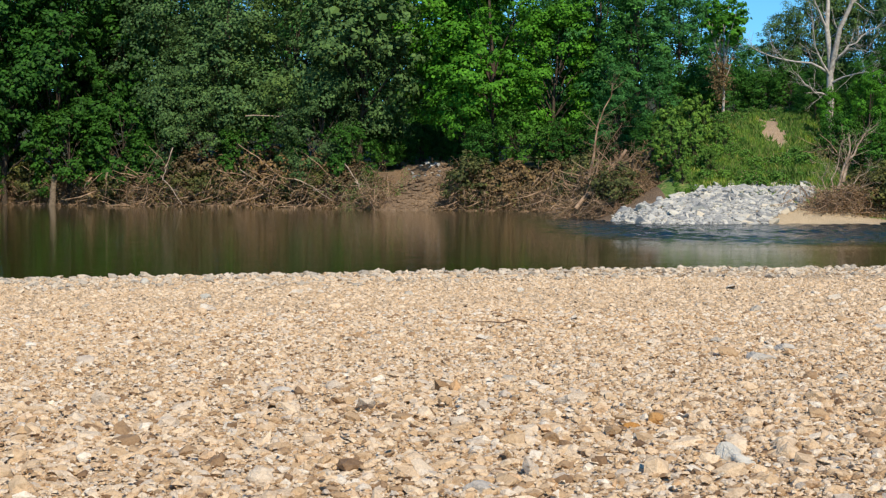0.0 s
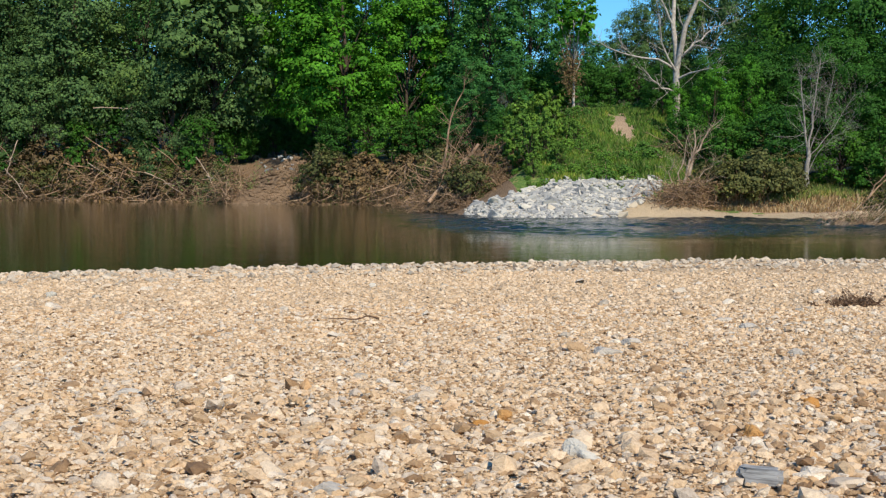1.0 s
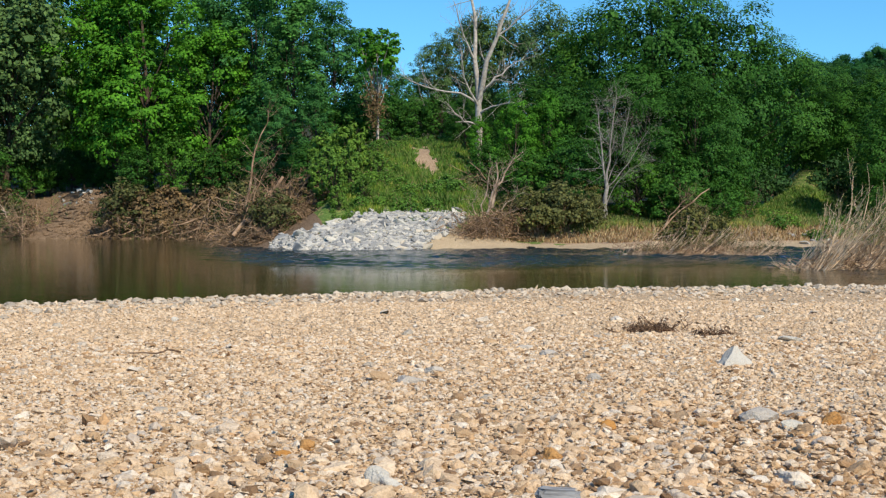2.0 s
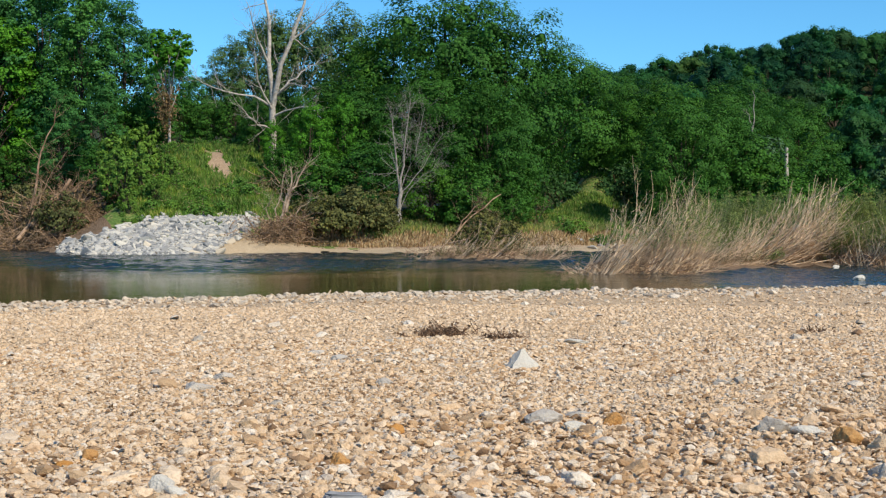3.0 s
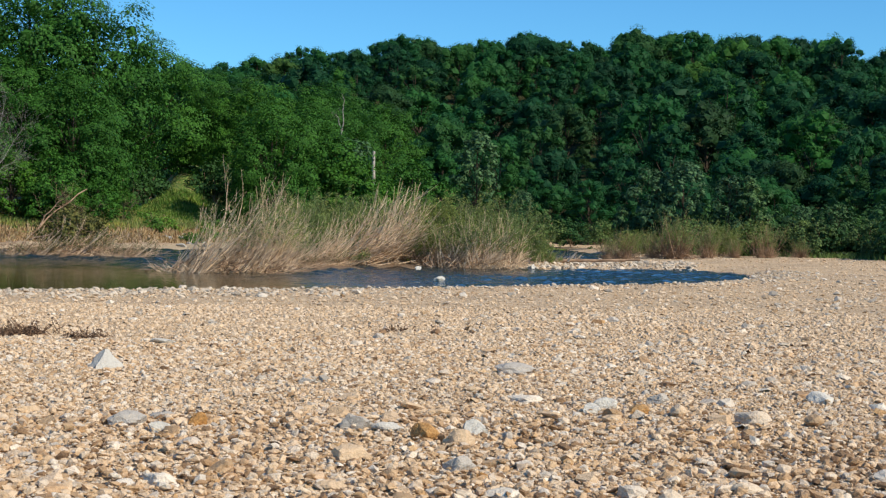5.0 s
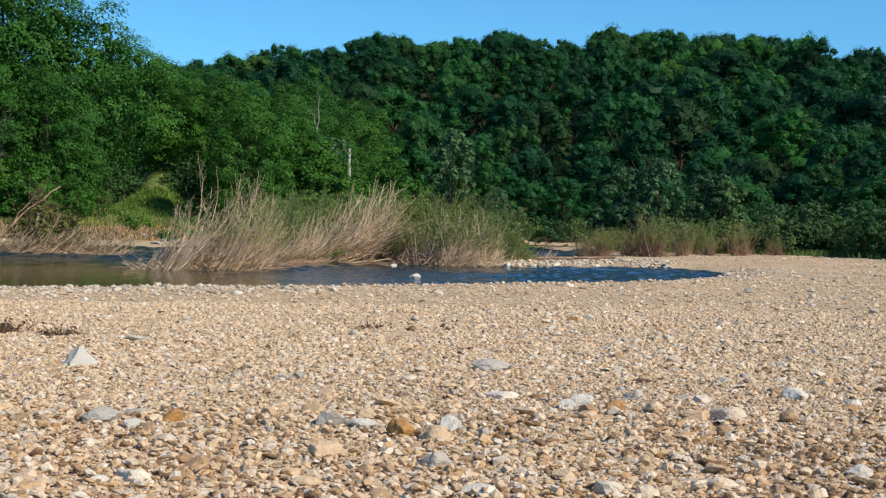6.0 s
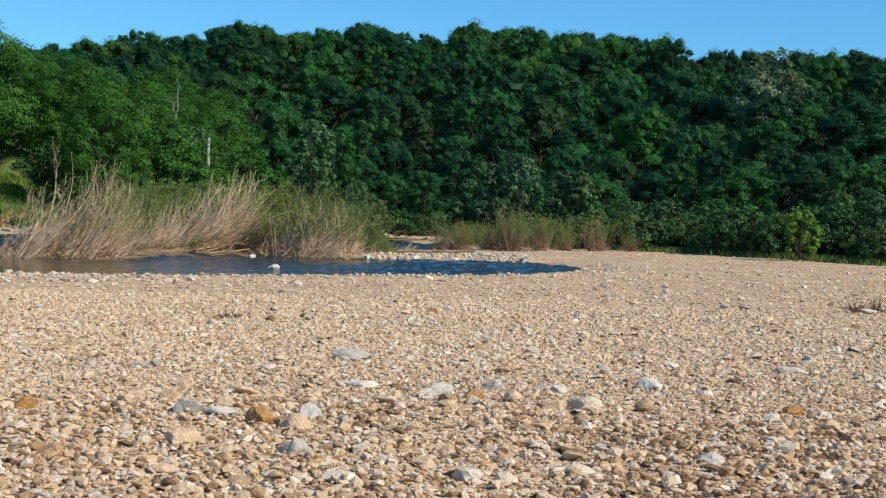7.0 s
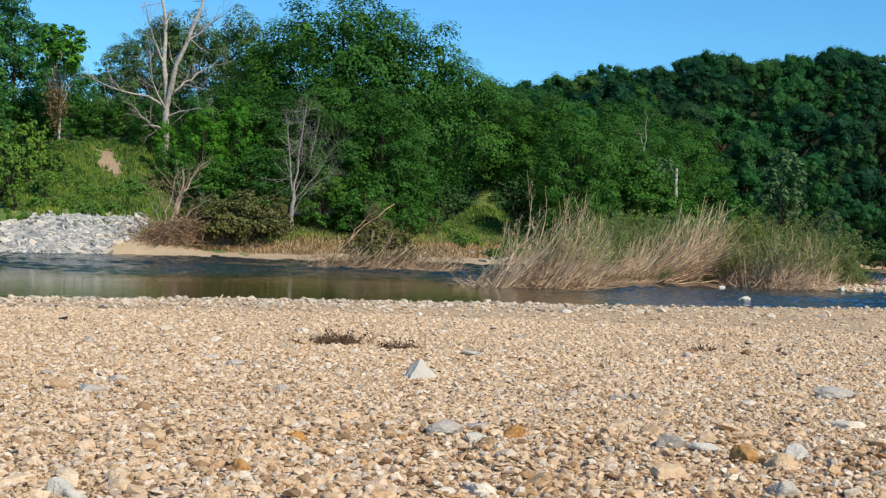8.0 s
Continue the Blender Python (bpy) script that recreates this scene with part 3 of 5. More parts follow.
def grow(ob, az, r, top, turn, wide=1.0):
    """Stands a tree at a bearing and distance so that its top reaches that many degrees above the eye."""
    x, y = polar(az, r)
    z = ground_z(x, y)
    s = (1.4 + r * math.tan(radians(top)) - z) / NATIVE[ob]
    got = (copy_at if ob in started else place)(ob, x, y, z, turn, s * wide, s)
    started.add(ob)
    return got


overhang = make_tree("overhanging_tree", 17, 19.0, 6.4, 4.0, 8000, 0.43, L_SILVER, B_BARK, "grey-green tree reaching out over the dirt landing", lobes=34, trunk_r=0.28, lean=(1.8, -2.5))
NATIVE[overhang] = 19.0
grow(overhang, -3.4, 130, 9.3, 0)
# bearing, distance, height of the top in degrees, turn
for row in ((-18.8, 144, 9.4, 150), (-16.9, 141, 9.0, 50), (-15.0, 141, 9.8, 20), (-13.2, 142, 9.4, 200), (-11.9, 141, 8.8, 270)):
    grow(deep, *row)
for row in ((2.1, 122, 9.8, 200), (4.2, 121, 7.6, 80), (0.9, 128, 9.5, 300)):
    grow(maple, *row)
for row in ((-10.4, 141, 9.8, 330), (-8.6, 137, 9.6, 0), (-6.1, 134, 9.0, 60), (-4.0, 131, 8.6, 40), (-9.9, 135, 6.2, 200), (-5.0, 128, 5.0, 100)):
    grow(silver, *row)
for row in ((13.1, 114, 7.0, 10), (14.2, 113, 7.7, 70), (15.3, 112, 8.0, 190), (16.5, 112, 8.0, 250), (17.8, 108, 8.2, 310)):
    grow(silver, *row, 0.84)
for i in range(17):
    grow(dark, -20 + i * 1.75, 150 + (i * 37 % 13), 9.6 if i < 14 else 8.8, i * 77)
for i in range(8):
    grow(dark, -19.0 + i * 3.4, 168 + (i * 23 % 11), 7.5, i * 131, 1.2)
for row in ((4.9, 126, 8.6, 10), (6.3, 122, 9.3, 140), (7.7, 118, 8.8, 260), (9.1, 117, 8.5, 30), (10.1, 121, 7.4, 100), (11.4, 126, 5.9, 60), (12.7, 124, 5.7, 170), (10.6, 114, 5.8, 200), (12.0, 114, 5.6, 290), (13.6, 122, 5.3, 20), (15.3, 120, 5.6, 170), (18.6, 118, 7.0, 210), (8.4, 106, 5.2, 20), (6.9, 110, 5.0, 80)):
    grow(dark, *row)
for row in ((22.0, 97, 9.2, 0), (33.6, 124, 5.4, 90), (19.9, 101, 8.0, 70), (24.0, 99, 8.4, 160), (26.2, 115, 6.8, 250), (28.8, 118, 5.7, 20), (30.4, 116, 5.4, 130), (31.2, 101, 4.6, 60), (16.9, 98, 5.4, 300), (18.4, 94, 5.4, 200), (14.4, 98, 4.6, 80), (32.4, 118, 5.2, 220), (21.2, 92, 6.0, 40), (23.4, 91, 5.4, 140), (23.4, 97, 5.4, 90), (32.2, 104, 4.4, 260), (31.4, 108, 4.0, 20), (34.0, 116, 4.4, 20), (35.4, 120, 4.6, 190)):
    grow(mid, *row)
for row in ((15.4, 90, 2.9, 0), (16.9, 87, 2.6, 50), (18.6, 87, 3.0, 70), (21.2, 88, 2.2, 120), (22.6, 88, 2.4, 190), (24.0, 90, 2.6, 10), (24.2, 95, 2.9, 200), (30.6, 102, 2.2, 140), (31.6, 103, 2.6, 40), (33.2, 104, 3.5, 100), (34.4, 103, 2.4, 10), (35.6, 100, 1.5, 30), (36.6, 106, 2.5, 220), (8.2, 104, 2.8, 40), (7.0, 112, 3.4, 100), (5.8, 118, 3.0, 10), (4.4, 118, 2.6, 77), (3.0, 118, 3.2, 250), (1.6, 119, 2.6, 20), (-1.9, 137, 2.6, 40), (-0.9, 139, 2.8, 140), (0.1, 138, 2.6, 240), (1.0, 135, 2.6, 300), (-0.4, 147, 4.0, 30), (-2.6, 140, 3.4, 200), (-1.7, 131, 2.3, 20), (-0.9, 132, 2.2, 120), (-0.1, 131, 2.0, 220), (0.6, 129, 2.2, 80), (-2.4, 130, 2.4, 280), (10.2, 109, 4.6, 10), (11.4, 109, 4.8, 150), (12.4, 108, 4.6, 60), (13.5, 107, 4.9, 250), (14.4, 104, 4.6, 30), (9.4, 108, 4.6, 30)):
    grow(small, *row)
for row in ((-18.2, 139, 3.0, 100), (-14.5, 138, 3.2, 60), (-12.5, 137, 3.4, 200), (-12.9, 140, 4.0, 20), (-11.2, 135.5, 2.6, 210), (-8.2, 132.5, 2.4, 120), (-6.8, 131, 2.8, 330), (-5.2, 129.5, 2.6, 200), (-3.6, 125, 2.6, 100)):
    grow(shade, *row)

# ---------- wooded hill ----------
HILL_FORM = dict(calm=0.3, round_=0.4, plate=0.95, per=16, fill=0.1, fat=(0.17, 0.34), heart=0.74, puff=1.2, rain=0.05, distant=True)
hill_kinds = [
    make_tree("oak_tree", 31, 9.6, 3.9, 0.2, 8000, 0.29, L_HILL_HAZE, B_BARK, "dark green oak in the hillside woods", lobes=46, trunk_r=0.2, **HILL_FORM),
    make_tree("oak_tree", 32, 10.8, 3.6, 0.2, 8000, 0.29, L_HILL_HAZE, B_BARK, "tall dark green oak in the hillside woods", lobes=44, trunk_r=0.2, **HILL_FORM),
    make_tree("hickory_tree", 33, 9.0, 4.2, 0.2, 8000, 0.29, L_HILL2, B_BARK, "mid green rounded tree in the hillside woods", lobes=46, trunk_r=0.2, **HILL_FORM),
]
pale_kind = make_tree("poplar_tree", 34, 8.0, 2.0, 0.4, 2600, 0.30, L_PALE, B_BARK, "pale grey-green young tree at the foot of the hill", lobes=18, trunk_r=0.1)
used = []
hr = np.random.default_rng(41)
first = [True, True, True]
for _ in range(9000):
    az_, r_ = hr.uniform(25.5, 64.5), math.sqrt(hr.uniform(92 ** 2, 246 ** 2))
    x, y = polar(az_, r_)
    z_, d_, far_, up_ = (q[0] for q in land(np.array([x]), np.array([y])))
    if up_ < 1.5 or up_ > 128:
        continue
    gap = 5.0 + 2.3 * smooth((up_ - 8) / 50) - 2.6 * smooth((up_ - 66) / 20)
    if any((x - u) ** 2 + (y - v) ** 2 < gap * gap for u, v in used):
        continue
    used.append((x, y))
    k = int(hr.choice(3, p=(0.45, 0.35, 0.2)))
    s_ = hr.uniform(0.82, 1.2) * (0.62 + 0.38 * smooth(up_ / 35))
    crest = float(np.interp(az_, [26, 29, 32.5, 34, 36.5, 38, 40.5, 43, 46.8, 48.5, 53.5, 55, 61, 66], [5.8, 6.15, 6.8, 6.8, 7.62, 7.27, 7.62, 7.3, 7.85, 7.45, 7.3, 6.97, 6.87, 6.5])) + hr.uniform(-0.75, 0.2)
    s_ = min(s_ if up_ < 80 else 1.7, (1.4 + r_ * math.tan(radians(crest)) - z_) / (9.6, 10.8, 9.0)[k])
    wide_ = s_ * hr.uniform(0.86, 1.08)
    s_ = s_ * (0.92 if up_ < 80 else 1.0)
    if s_ < 0.38:
        continue
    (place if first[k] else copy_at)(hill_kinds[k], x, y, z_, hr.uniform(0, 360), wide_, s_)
    first[k] = False
az_place(pale_kind, 39.2, 118, 0, 1.0, copy=False)
for az_, r_, t_, s_ in ((46.1, 97, 70, 0.74), (47.35, 96, 10, 0.80), (49.1, 95, 200, 0.66), (49.9, 95, 140, 0.66), (51.8, 92.5, 50, 0.42), (53.2, 91, 250, 0.42), (59.8, 84, 20, 0.5), (61.2, 83, 120, 0.5), (34.2, 112, 80, 0.9), (41.0, 112, 30, 0.5), (45.0, 97, 130, 0.4)):
    az_place(pale_kind, az_, r_, t_, s_)
pale_oak = make_tree("white_oak_tree", 35, 11.0, 3.4, 2.0, 4200, 0.33, leaf_material("silvery leaves", greens((0.12, 0.20, 0.12))), B_PALE, "pale silvery tree among the dark hillside woods", lobes=16, trunk_r=0.2, fill=0.2)
az_place(pale_oak, 56.9, 148, 0, 1.12, dz=1.5, copy=False)
lime = make_tree("lime_bush", 36, 3.4, 1.5, 0.0, 3000, 0.20, L_LIME, B_BARK, "yellow-green bush with small bright leaves", "bush", lobes=20, trunk_r=0.06, fat=(0.14, 0.3), heart=0.3)
az_place(lime, 58.4, 75.5, 0, 0.62, 0.85, copy=False)
for az_, r_, t_, s_ in ((9.2, 86, 130, 0.6), (9.8, 88, 200, 0.55), (8.9, 89, 260, 0.8), (9.9, 92, 310, 0.8), (10.4, 86, 80, 0.35), (9.0, 93, 10, 0.9), (10.9, 90, 170, 0.4), (9.4, 84, 220, 0.35)):
    az_place(lime, az_, r_, t_, s_, s_ * 1.35)
L_WEED = leaf_material("weed leaves", greens((0.112, 0.245, 0.038)))
weed = make_tree("weed_clump", 39, 1.1, 0.9, 0.0, 600, 0.17, L_WEED, B_BRUSH, "knee-high green weeds on the slope above the riprap", "weed", lobes=12, trunk_r=0.02)
n_weed = 0
while n_weed < 210:
    az_, r_ = 8.3 + 5.9 * hr.random(), 80 + 22 * hr.random()
    x, y = polar(az_, r_)
    _, d_, far_, _ = (q[0] for q in land(np.array([x]), np.array([y])))
    if not far_ or d_ < 4.5 or rip_zone(az_, r_, ground_z(x, y)) or (12.0 < az_ < 13.6 and 88 < r_ < 98):
        continue
    (copy_at if n_weed else place)(weed, x, y, ground_z(x, y) - 0.05, n_weed * 47, 0.25 + 0.5 * hr.random() ** 1.5)
    n_weed += 1
for i in range(16):
    az_place(weed, 25.6 + 3.9 * hr.random(), 88 + 12 * hr.random(), i * 50, 0.4 + 0.5 * hr.random(), dz=-0.05)
olive = make_tree("olive_bush", 40, 3.0, 2.0, 0.0, 3200, 0.19, L_OLIVE, B_BRUSH, "dense olive-brown bush on the low bank", "bush", lobes=24, trunk_r=0.05)
for i, (az_, r_, s_) in enumerate(((16.4, 81.5, 0.75), (17.3, 81.0, 0.9), (18.2, 81.5, 0.95), (19.1, 82.5, 0.7), (23.4, 84.5, 0.7), (23.3, 68.0, 0.75), (24.0, 69.0, 0.6))):
    az_place(olive, az_, r_, i * 60, s_, dz=-0.1, copy=i > 0)
az_place(lime, 36.0, 108, 90, 1.3)

L_SEDGE = leaf_material("olive bush leaves", greens((0.105, 0.175, 0.055)))
L_BUSH = leaf_material("dark bush leaves", greens((0.040, 0.110, 0.032)))
bush = make_tree("bush", 37, 3.0, 1.9, 0.0, 2000, 0.19, L_SEDGE, B_BRUSH, "olive green bush along the edge of the gravel bar", "bush", lobes=16, trunk_r=0.05)
bush2 = make_tree("bush", 38, 3.4, 2.2, 0.0, 1600, 0.26, L_BUSH, B_BRUSH, "dark green bush at the foot of the hill", "bush", lobes=16, trunk_r=0.05)
edge = np.array([(66, 66), (71, 58), (70.5, 50), (67, 42), (65, 35), (63.5, 26)], float)
fa, fb = True, True
for i in range(46):
    q = i / 45 * (len(edge) - 1)
    k = min(int(q), len(edge) - 2)
    p = edge[k] * (1 - q + k) + edge[k + 1] * (q - k)
    x, y = p + hr.normal(0, 0.9, 2) + np.array([1.4, 0.9])
    if fa or hr.random() < (0.75 if i < 22 else 0.35):
        (place if fa else copy_at)(bush, x, y, ground_z(x, y) - 0.1, hr.uniform(0, 360), hr.uniform(0.35, 0.85))
    fa = False
    if i > 14 and hr.random() < 0.6:
        x, y = p + hr.normal(0, 0.8, 2) + np.array([2.2, 1.4])
        (place if fb else copy_at)(bush2, x, y, ground_z(x, y) - 0.1, hr.uniform(0, 360), hr.uniform(0.45, 0.85))
        fb = False
    x, y = p + hr.normal(0, 1.0, 2) + np.array([5.5, 3.5])
    (place if fb else copy_at)(bush2, x, y, ground_z(x, y) - 0.1, hr.uniform(0, 360), hr.uniform(0.6, 1.05))
    fb = False

def bank_far(az):
    """How far off the far bank begins on that bearing, a little inland."""
    r = 112.0
    while r > 70 and land(np.array([polar(az, r)[0]]), np.array([polar(az, r)[1]]))[1][0] > 2.5:
        r -= 0.5
    return r


# shrubs on the low bank
for row in ((22.4, 88, 1.5, 10), (23.3, 87, 1.2, 80), (24.4, 88, 1.4, 200), (25.4, 90, 1.0, 140)):
    grow(small, *row)

# ---------- willows in the river ----------
def willow(seed, n, length, width, lean, green, label, thick=0.018, curl=0.25, fan=0.25, leaf=L_WILLOW, low=0.15, mat=260, wood=B_STEM, power=1.15, bare=0.2):
    """A flood-combed willow clump: many thin stems bent downstream, side twigs, fine leaves towards the tips, trash caught at its foot."""
    r = np.random.default_rng(seed)
    thing = new("willow_clump")
    k = 8
    m = 7
    stool = r.integers(0, m, n)
    sx, sy = np.linspace(-1, 1, m) * width + r.normal(0, 0.15, m), r.normal(0, width * 0.35, m)
    base = np.stack([sx[stool] + r.normal(0, 0.2, n), sy[stool] + r.normal(0, 0.2, n), np.full(n, -0.2)], 1)
    L = length * r.uniform(0.72, 1.0, m)[stool] * r.uniform(0.22, 1.0, n) ** power
    start = r.normal(lean, fan * 0.5, m)[stool] + r.normal(0, fan, n)
    bend = r.normal(-curl, 0.22, n)
    flat = r.random(n) < low
    start = np.where(flat, r.uniform(0.7, 1.45, n) * np.where(r.random(n) < 0.75, 1, -1), start)
    L = np.where(flat, L * 0.5, L)
    ang = start[:, None] + bend[:, None] * np.linspace(0, 1, k - 1) ** 1.3
    side = r.normal(0, 0.24, n)[:, None] + np.cumsum(r.normal(0, 0.06, (n, k - 1)), 1)
    step = np.stack([np.sin(ang), side, np.cos(ang)], -1) * (L / (k - 1))[:, None, None]
    p = np.concatenate([base[:, None], base[:, None] + np.cumsum(step, 1)], 1)
    p[:, :, 2] = np.maximum(p[:, :, 2], -0.25 + 0.06 * np.arange(k))
    rad = thick * r.uniform(0.5, 1.5, (n, 1)) * np.linspace(1, 0.2, k)
    for i in range(14):
        v, f = tubes(p[i:i + 1], rad[i:i + 1] * 1.35, 5)
        part_np("stem", mesh_np("stem", v, f, [wood], smooth=True), thing)
    v, f = tubes(p[14:], rad[14:], 3)
    tagged(part_np("brake", mesh_np("brake", v, f, [wood]), thing), kind="stuff")
    # side twigs on the upper stems
    nt_ = n * 3
    i = r.integers(0, n, nt_)
    j = r.integers(4, k, nt_)
    along = unit(p[i, j] - p[i, j - 1])
    way = unit(along + r.normal(0, 0.38, (nt_, 3)) + np.array([0, 0, 0.25]))
    tl = L[i] * r.uniform(0.12, 0.32, nt_)
    tw = p[i, j][:, None] + way[:, None] * (tl[:, None] * np.linspace(0, 1, 4))[..., None] + np.cumsum(r.normal(0, 0.02, (nt_, 4, 3)), 1)
    tw[:, :, 2] = np.maximum(tw[:, :, 2], -0.1)
    v, f = tubes(tw, thick * 0.36 * np.linspace(1, 0.5, 4) * np.ones((nt_, 1)), 3)
    tagged(part_np("twig_spray", mesh_np("twig_spray", v, f, [wood]), thing), kind="stuff")
    # trash and short broken stems at the foot
    a = np.stack([r.normal(0, width * 0.75, mat), r.normal(0, width * 0.45, mat), r.uniform(-0.1, 0.35, mat) ** 1.0], 1)
    way = unit(np.stack([r.normal(0.5, 0.7, mat), r.normal(0, 0.5, mat), r.normal(0.25, 0.4, mat)], 1))
    dl = r.uniform(0.25, 0.9, mat)
    db = a[:, None] + way[:, None] * (dl[:, None] * np.linspace(0, 1, 4))[..., None] + np.cumsum(r.normal(0, 0.04, (mat, 4, 3)), 1)
    db[:, :, 2] = np.maximum(db[:, :, 2], -0.15)
    v, f = tubes(db, 0.016 * r.uniform(0.4, 1.4, (mat, 1)) * np.linspace(1, 0.5, 4), 3)
    tagged(part_np("flood_trash", mesh_np("flood_trash", v, f, [B_BRUSH]), thing, "brown twigs and trash caught at the foot"), kind="stuff")
    q = int(n * green)
    i = r.integers(0, nt_, q)
    c = tw[i, r.integers(0, 4, q)] + r.normal(0, 0.08, (q, 3))
    c = c[c[:, 2] > bare * r.uniform(0.7, 1.6, q)]
    q = len(c)
    v, f = leaves(c, unit(r.normal(size=(q, 3))), 0.12, 0.028, r, 0.2, 1.0)
    part_np("foliage", mesh_np("foliage", v, f, [leaf]), thing, "thin olive willow leaves")
    return tagged(thing, label, "willow", "willows in the river")


w1 = willow(51, 420, 4.0, 1.25, 0.72, 34, "flood-bent willow clump with tan stems standing in the river", 0.019, 0.24, 0.12, low=0.25, power=1.6, bare=1.25)
w2 = willow(52, 110, 4.6, 0.6, 1.05, 12, "willow clump pressed downstream with arching bare tan stems", 0.034, 0.32, 0.09, low=0.3, power=0.6, bare=1.2)
w3 = willow(53, 110, 3.2, 1.3, 0.15, 210, "olive leafy willow clump on the gravel island", 0.007, 0.1, 0.45, low=0.1, mat=80, power=0.8)
w4 = willow(54, 150, 2.4, 1.1, 1.15, 16, "brown flood-flattened willow clump in mid river", 0.021, 0.25, 0.25, L_OLIVE, 0.5)
w5 = willow(55, 220, 2.7, 0.9, 0.55, 60, "spreading many-stemmed willow clump with tan stems", 0.021, 0.05, 0.5, low=0.3, power=0.85, bare=0.85)
first_w = {}


def put_willow(w, az, r, s, turn=0.0, up=0.0):
    x, y = polar(az, r)
    m = (copy_at if w in first_w else place)(w, x, y, max(WATER_Z + 0.02, ground_z(x, y)) + up, -az + turn, s)
    first_w[w] = True
    return m


# bearing, distance, size, turn
for row in ((28.9, 49.8, 0.95), (30.2, 50.4, 0.78, 12), (31.0, 54.5, 0.62, -10)):
    put_willow(w1, *row)
for row in ((33.5, 59.5, 0.95), (34.3, 60.5, 1.0, 8), (34.9, 61.5, 0.8, -12), (32.4, 57.0, 0.6, 12)):
    put_willow(w2, *row)
for row in ((38.6, 59.8, 1.0), (39.8, 61.0, 0.95, 30), (37.4, 61.5, 0.8, -20)):
    put_willow(w5, *row)
for row in ((32.1, 58.5, 0.9), (33.0, 64.5, 1.0, 25), (36.0, 64.0, 1.0), (37.0, 62.8, 0.95, 10), (38.3, 62.5, 1.0, 50), (39.6, 64.0, 1.0, 20), (40.9, 63.5, 0.8, 100), (35.2, 68.0, 1.0, 70), (34.0, 67.0, 0.95, 30), (41.7, 66.0, 0.5, 40)):
    put_willow(w3, *row)
for row in ((32.0, 56.0, 0.6), (33.0, 58.0, 0.6, 10), (21.8, 66.0, 0.8), (22.9, 66.5, 1.0, 15), (23.6, 67.5, 0.9, -20), (25.2, 66.0, 0.8, 20), (36.2, 62.5, 0.6, 10), (42.0, 69.0, 0.35), (42.7, 70.0, 0.4, 30)):
    put_willow(w4, *row)

# rooty thickets where the spit joins the bar
w6 = willow(56, 150, 2.6, 0.45, 0.0, 30, "leafy willow thicket with brown stems on the gravel edge", 0.017, 0.0, 0.5, low=0.3, mat=160, wood=B_BRUSH, power=0.55, bare=0.75)
for row in ((45.0, 79.0, 0.7), (46.2, 80.5, 0.6, 40), (46.9, 79.5, 1.1, -30), (48.3, 83.0, 0.8, 80), (49.4, 85.0, 0.55, 130), (50.5, 86.0, 0.9, 60), (44.4, 84.0, 0.5, 10), (51.9, 87.5, 0.5, 200), (47.4, 85.5, 0.7, 100)):
    put_willow(w6, *row)
for row in ((45.6, 87.0, 0.5, 20), (48.9, 88.0, 0.7, 70)):
    put_willow(w3, *row)

for az_, r_ in ((25.3, 108), (26.2, 111), (28.9, 112), (30.2, 106)):
    az_place(bush2, az_, r_, az_ * 90, 1.0, dz=-0.1)
# bushes closing the far reach of the river
for i in range(12):
    x, y = polar(31.0 + i * 1.2, bank_far(31.0 + i * 1.2))
    copy_at(bush if i % 2 else bush2, x, y, ground_z(x, y) - 0.1, i * 50, 0.7 + 0.07 * (i % 5))

# ---------- riprap and bank stones ----------
STONES = [chiselled(100 + i, 11 + i % 5, 2, 0.55 + 0.06 * (i % 4)) for i in range(10)]
for s_ in STONES:
    s_.materials.append(M_STONE)


def stone_mesh(i, mat):
    me = STONES[i % 10].copy()
    me.materials.clear()
    me.materials.append(mat)
    return me


def quarried(seed):
    """A block of broken limestone: flat faces and sharp edges."""
    r = np.random.default_rng(seed)
    bm = bmesh.new()
    for _ in range(13):
        u = r.uniform(-1, 1, 3)
        u = u / np.max(np.abs(u)) ** 0.8
        bm.verts.new(u * np.array([1.0, 0.8, 0.62]) * r.uniform(0.8, 1.05))
    hull = bmesh.ops.convex_hull(bm, input=bm.verts[:])
    bmesh.ops.delete(bm, geom=[v for v in set(hull["geom_interior"] + hull["geom_unused"]) if isinstance(v, bmesh.types.BMVert)], context="VERTS")
    bmesh.ops.bevel(bm, geom=bm.edges[:], offset=0.05, segments=1, affect="EDGES")
    me = bpy.data.meshes.new("stone")
    bm.to_mesh(me)
    bm.free()
    me.materials.append(M_RIPRAP)
    return me


RIP = [quarried(150 + i) for i in range(8)]


riprap = tagged(new("riprap"), "pile of pale grey limestone riprap boulders on the bank", "riprap")
rr = np.random.default_rng(61)
n_rip = 0
while n_rip < 300:
    az_, r_ = rr.uniform(6.7, 14.3), rr.uniform(72.0, 88.0)
    x, y = polar(az_, r_)
    z_, d_, far_, _ = (q[0] for q in land(np.array([x]), np.array([y])))
    if not far_ or d_ < -0.4 or not rip_zone(az_, r_, z_):
        continue
    o = new("stone", RIP[n_rip % 8])
    o.parent = riprap
    s_ = 0.2 + 0.3 * rr.random() ** 1.6
    o.matrix_basis = pose(x, y, z_ - s_ * 0.05, rr.uniform(-40, 40), rr.uniform(-40, 40), rr.uniform(0, 360)) @ Matrix.Diagonal((s_ * 1.15, s_, s_ * 0.8, 1))
    n_rip += 1


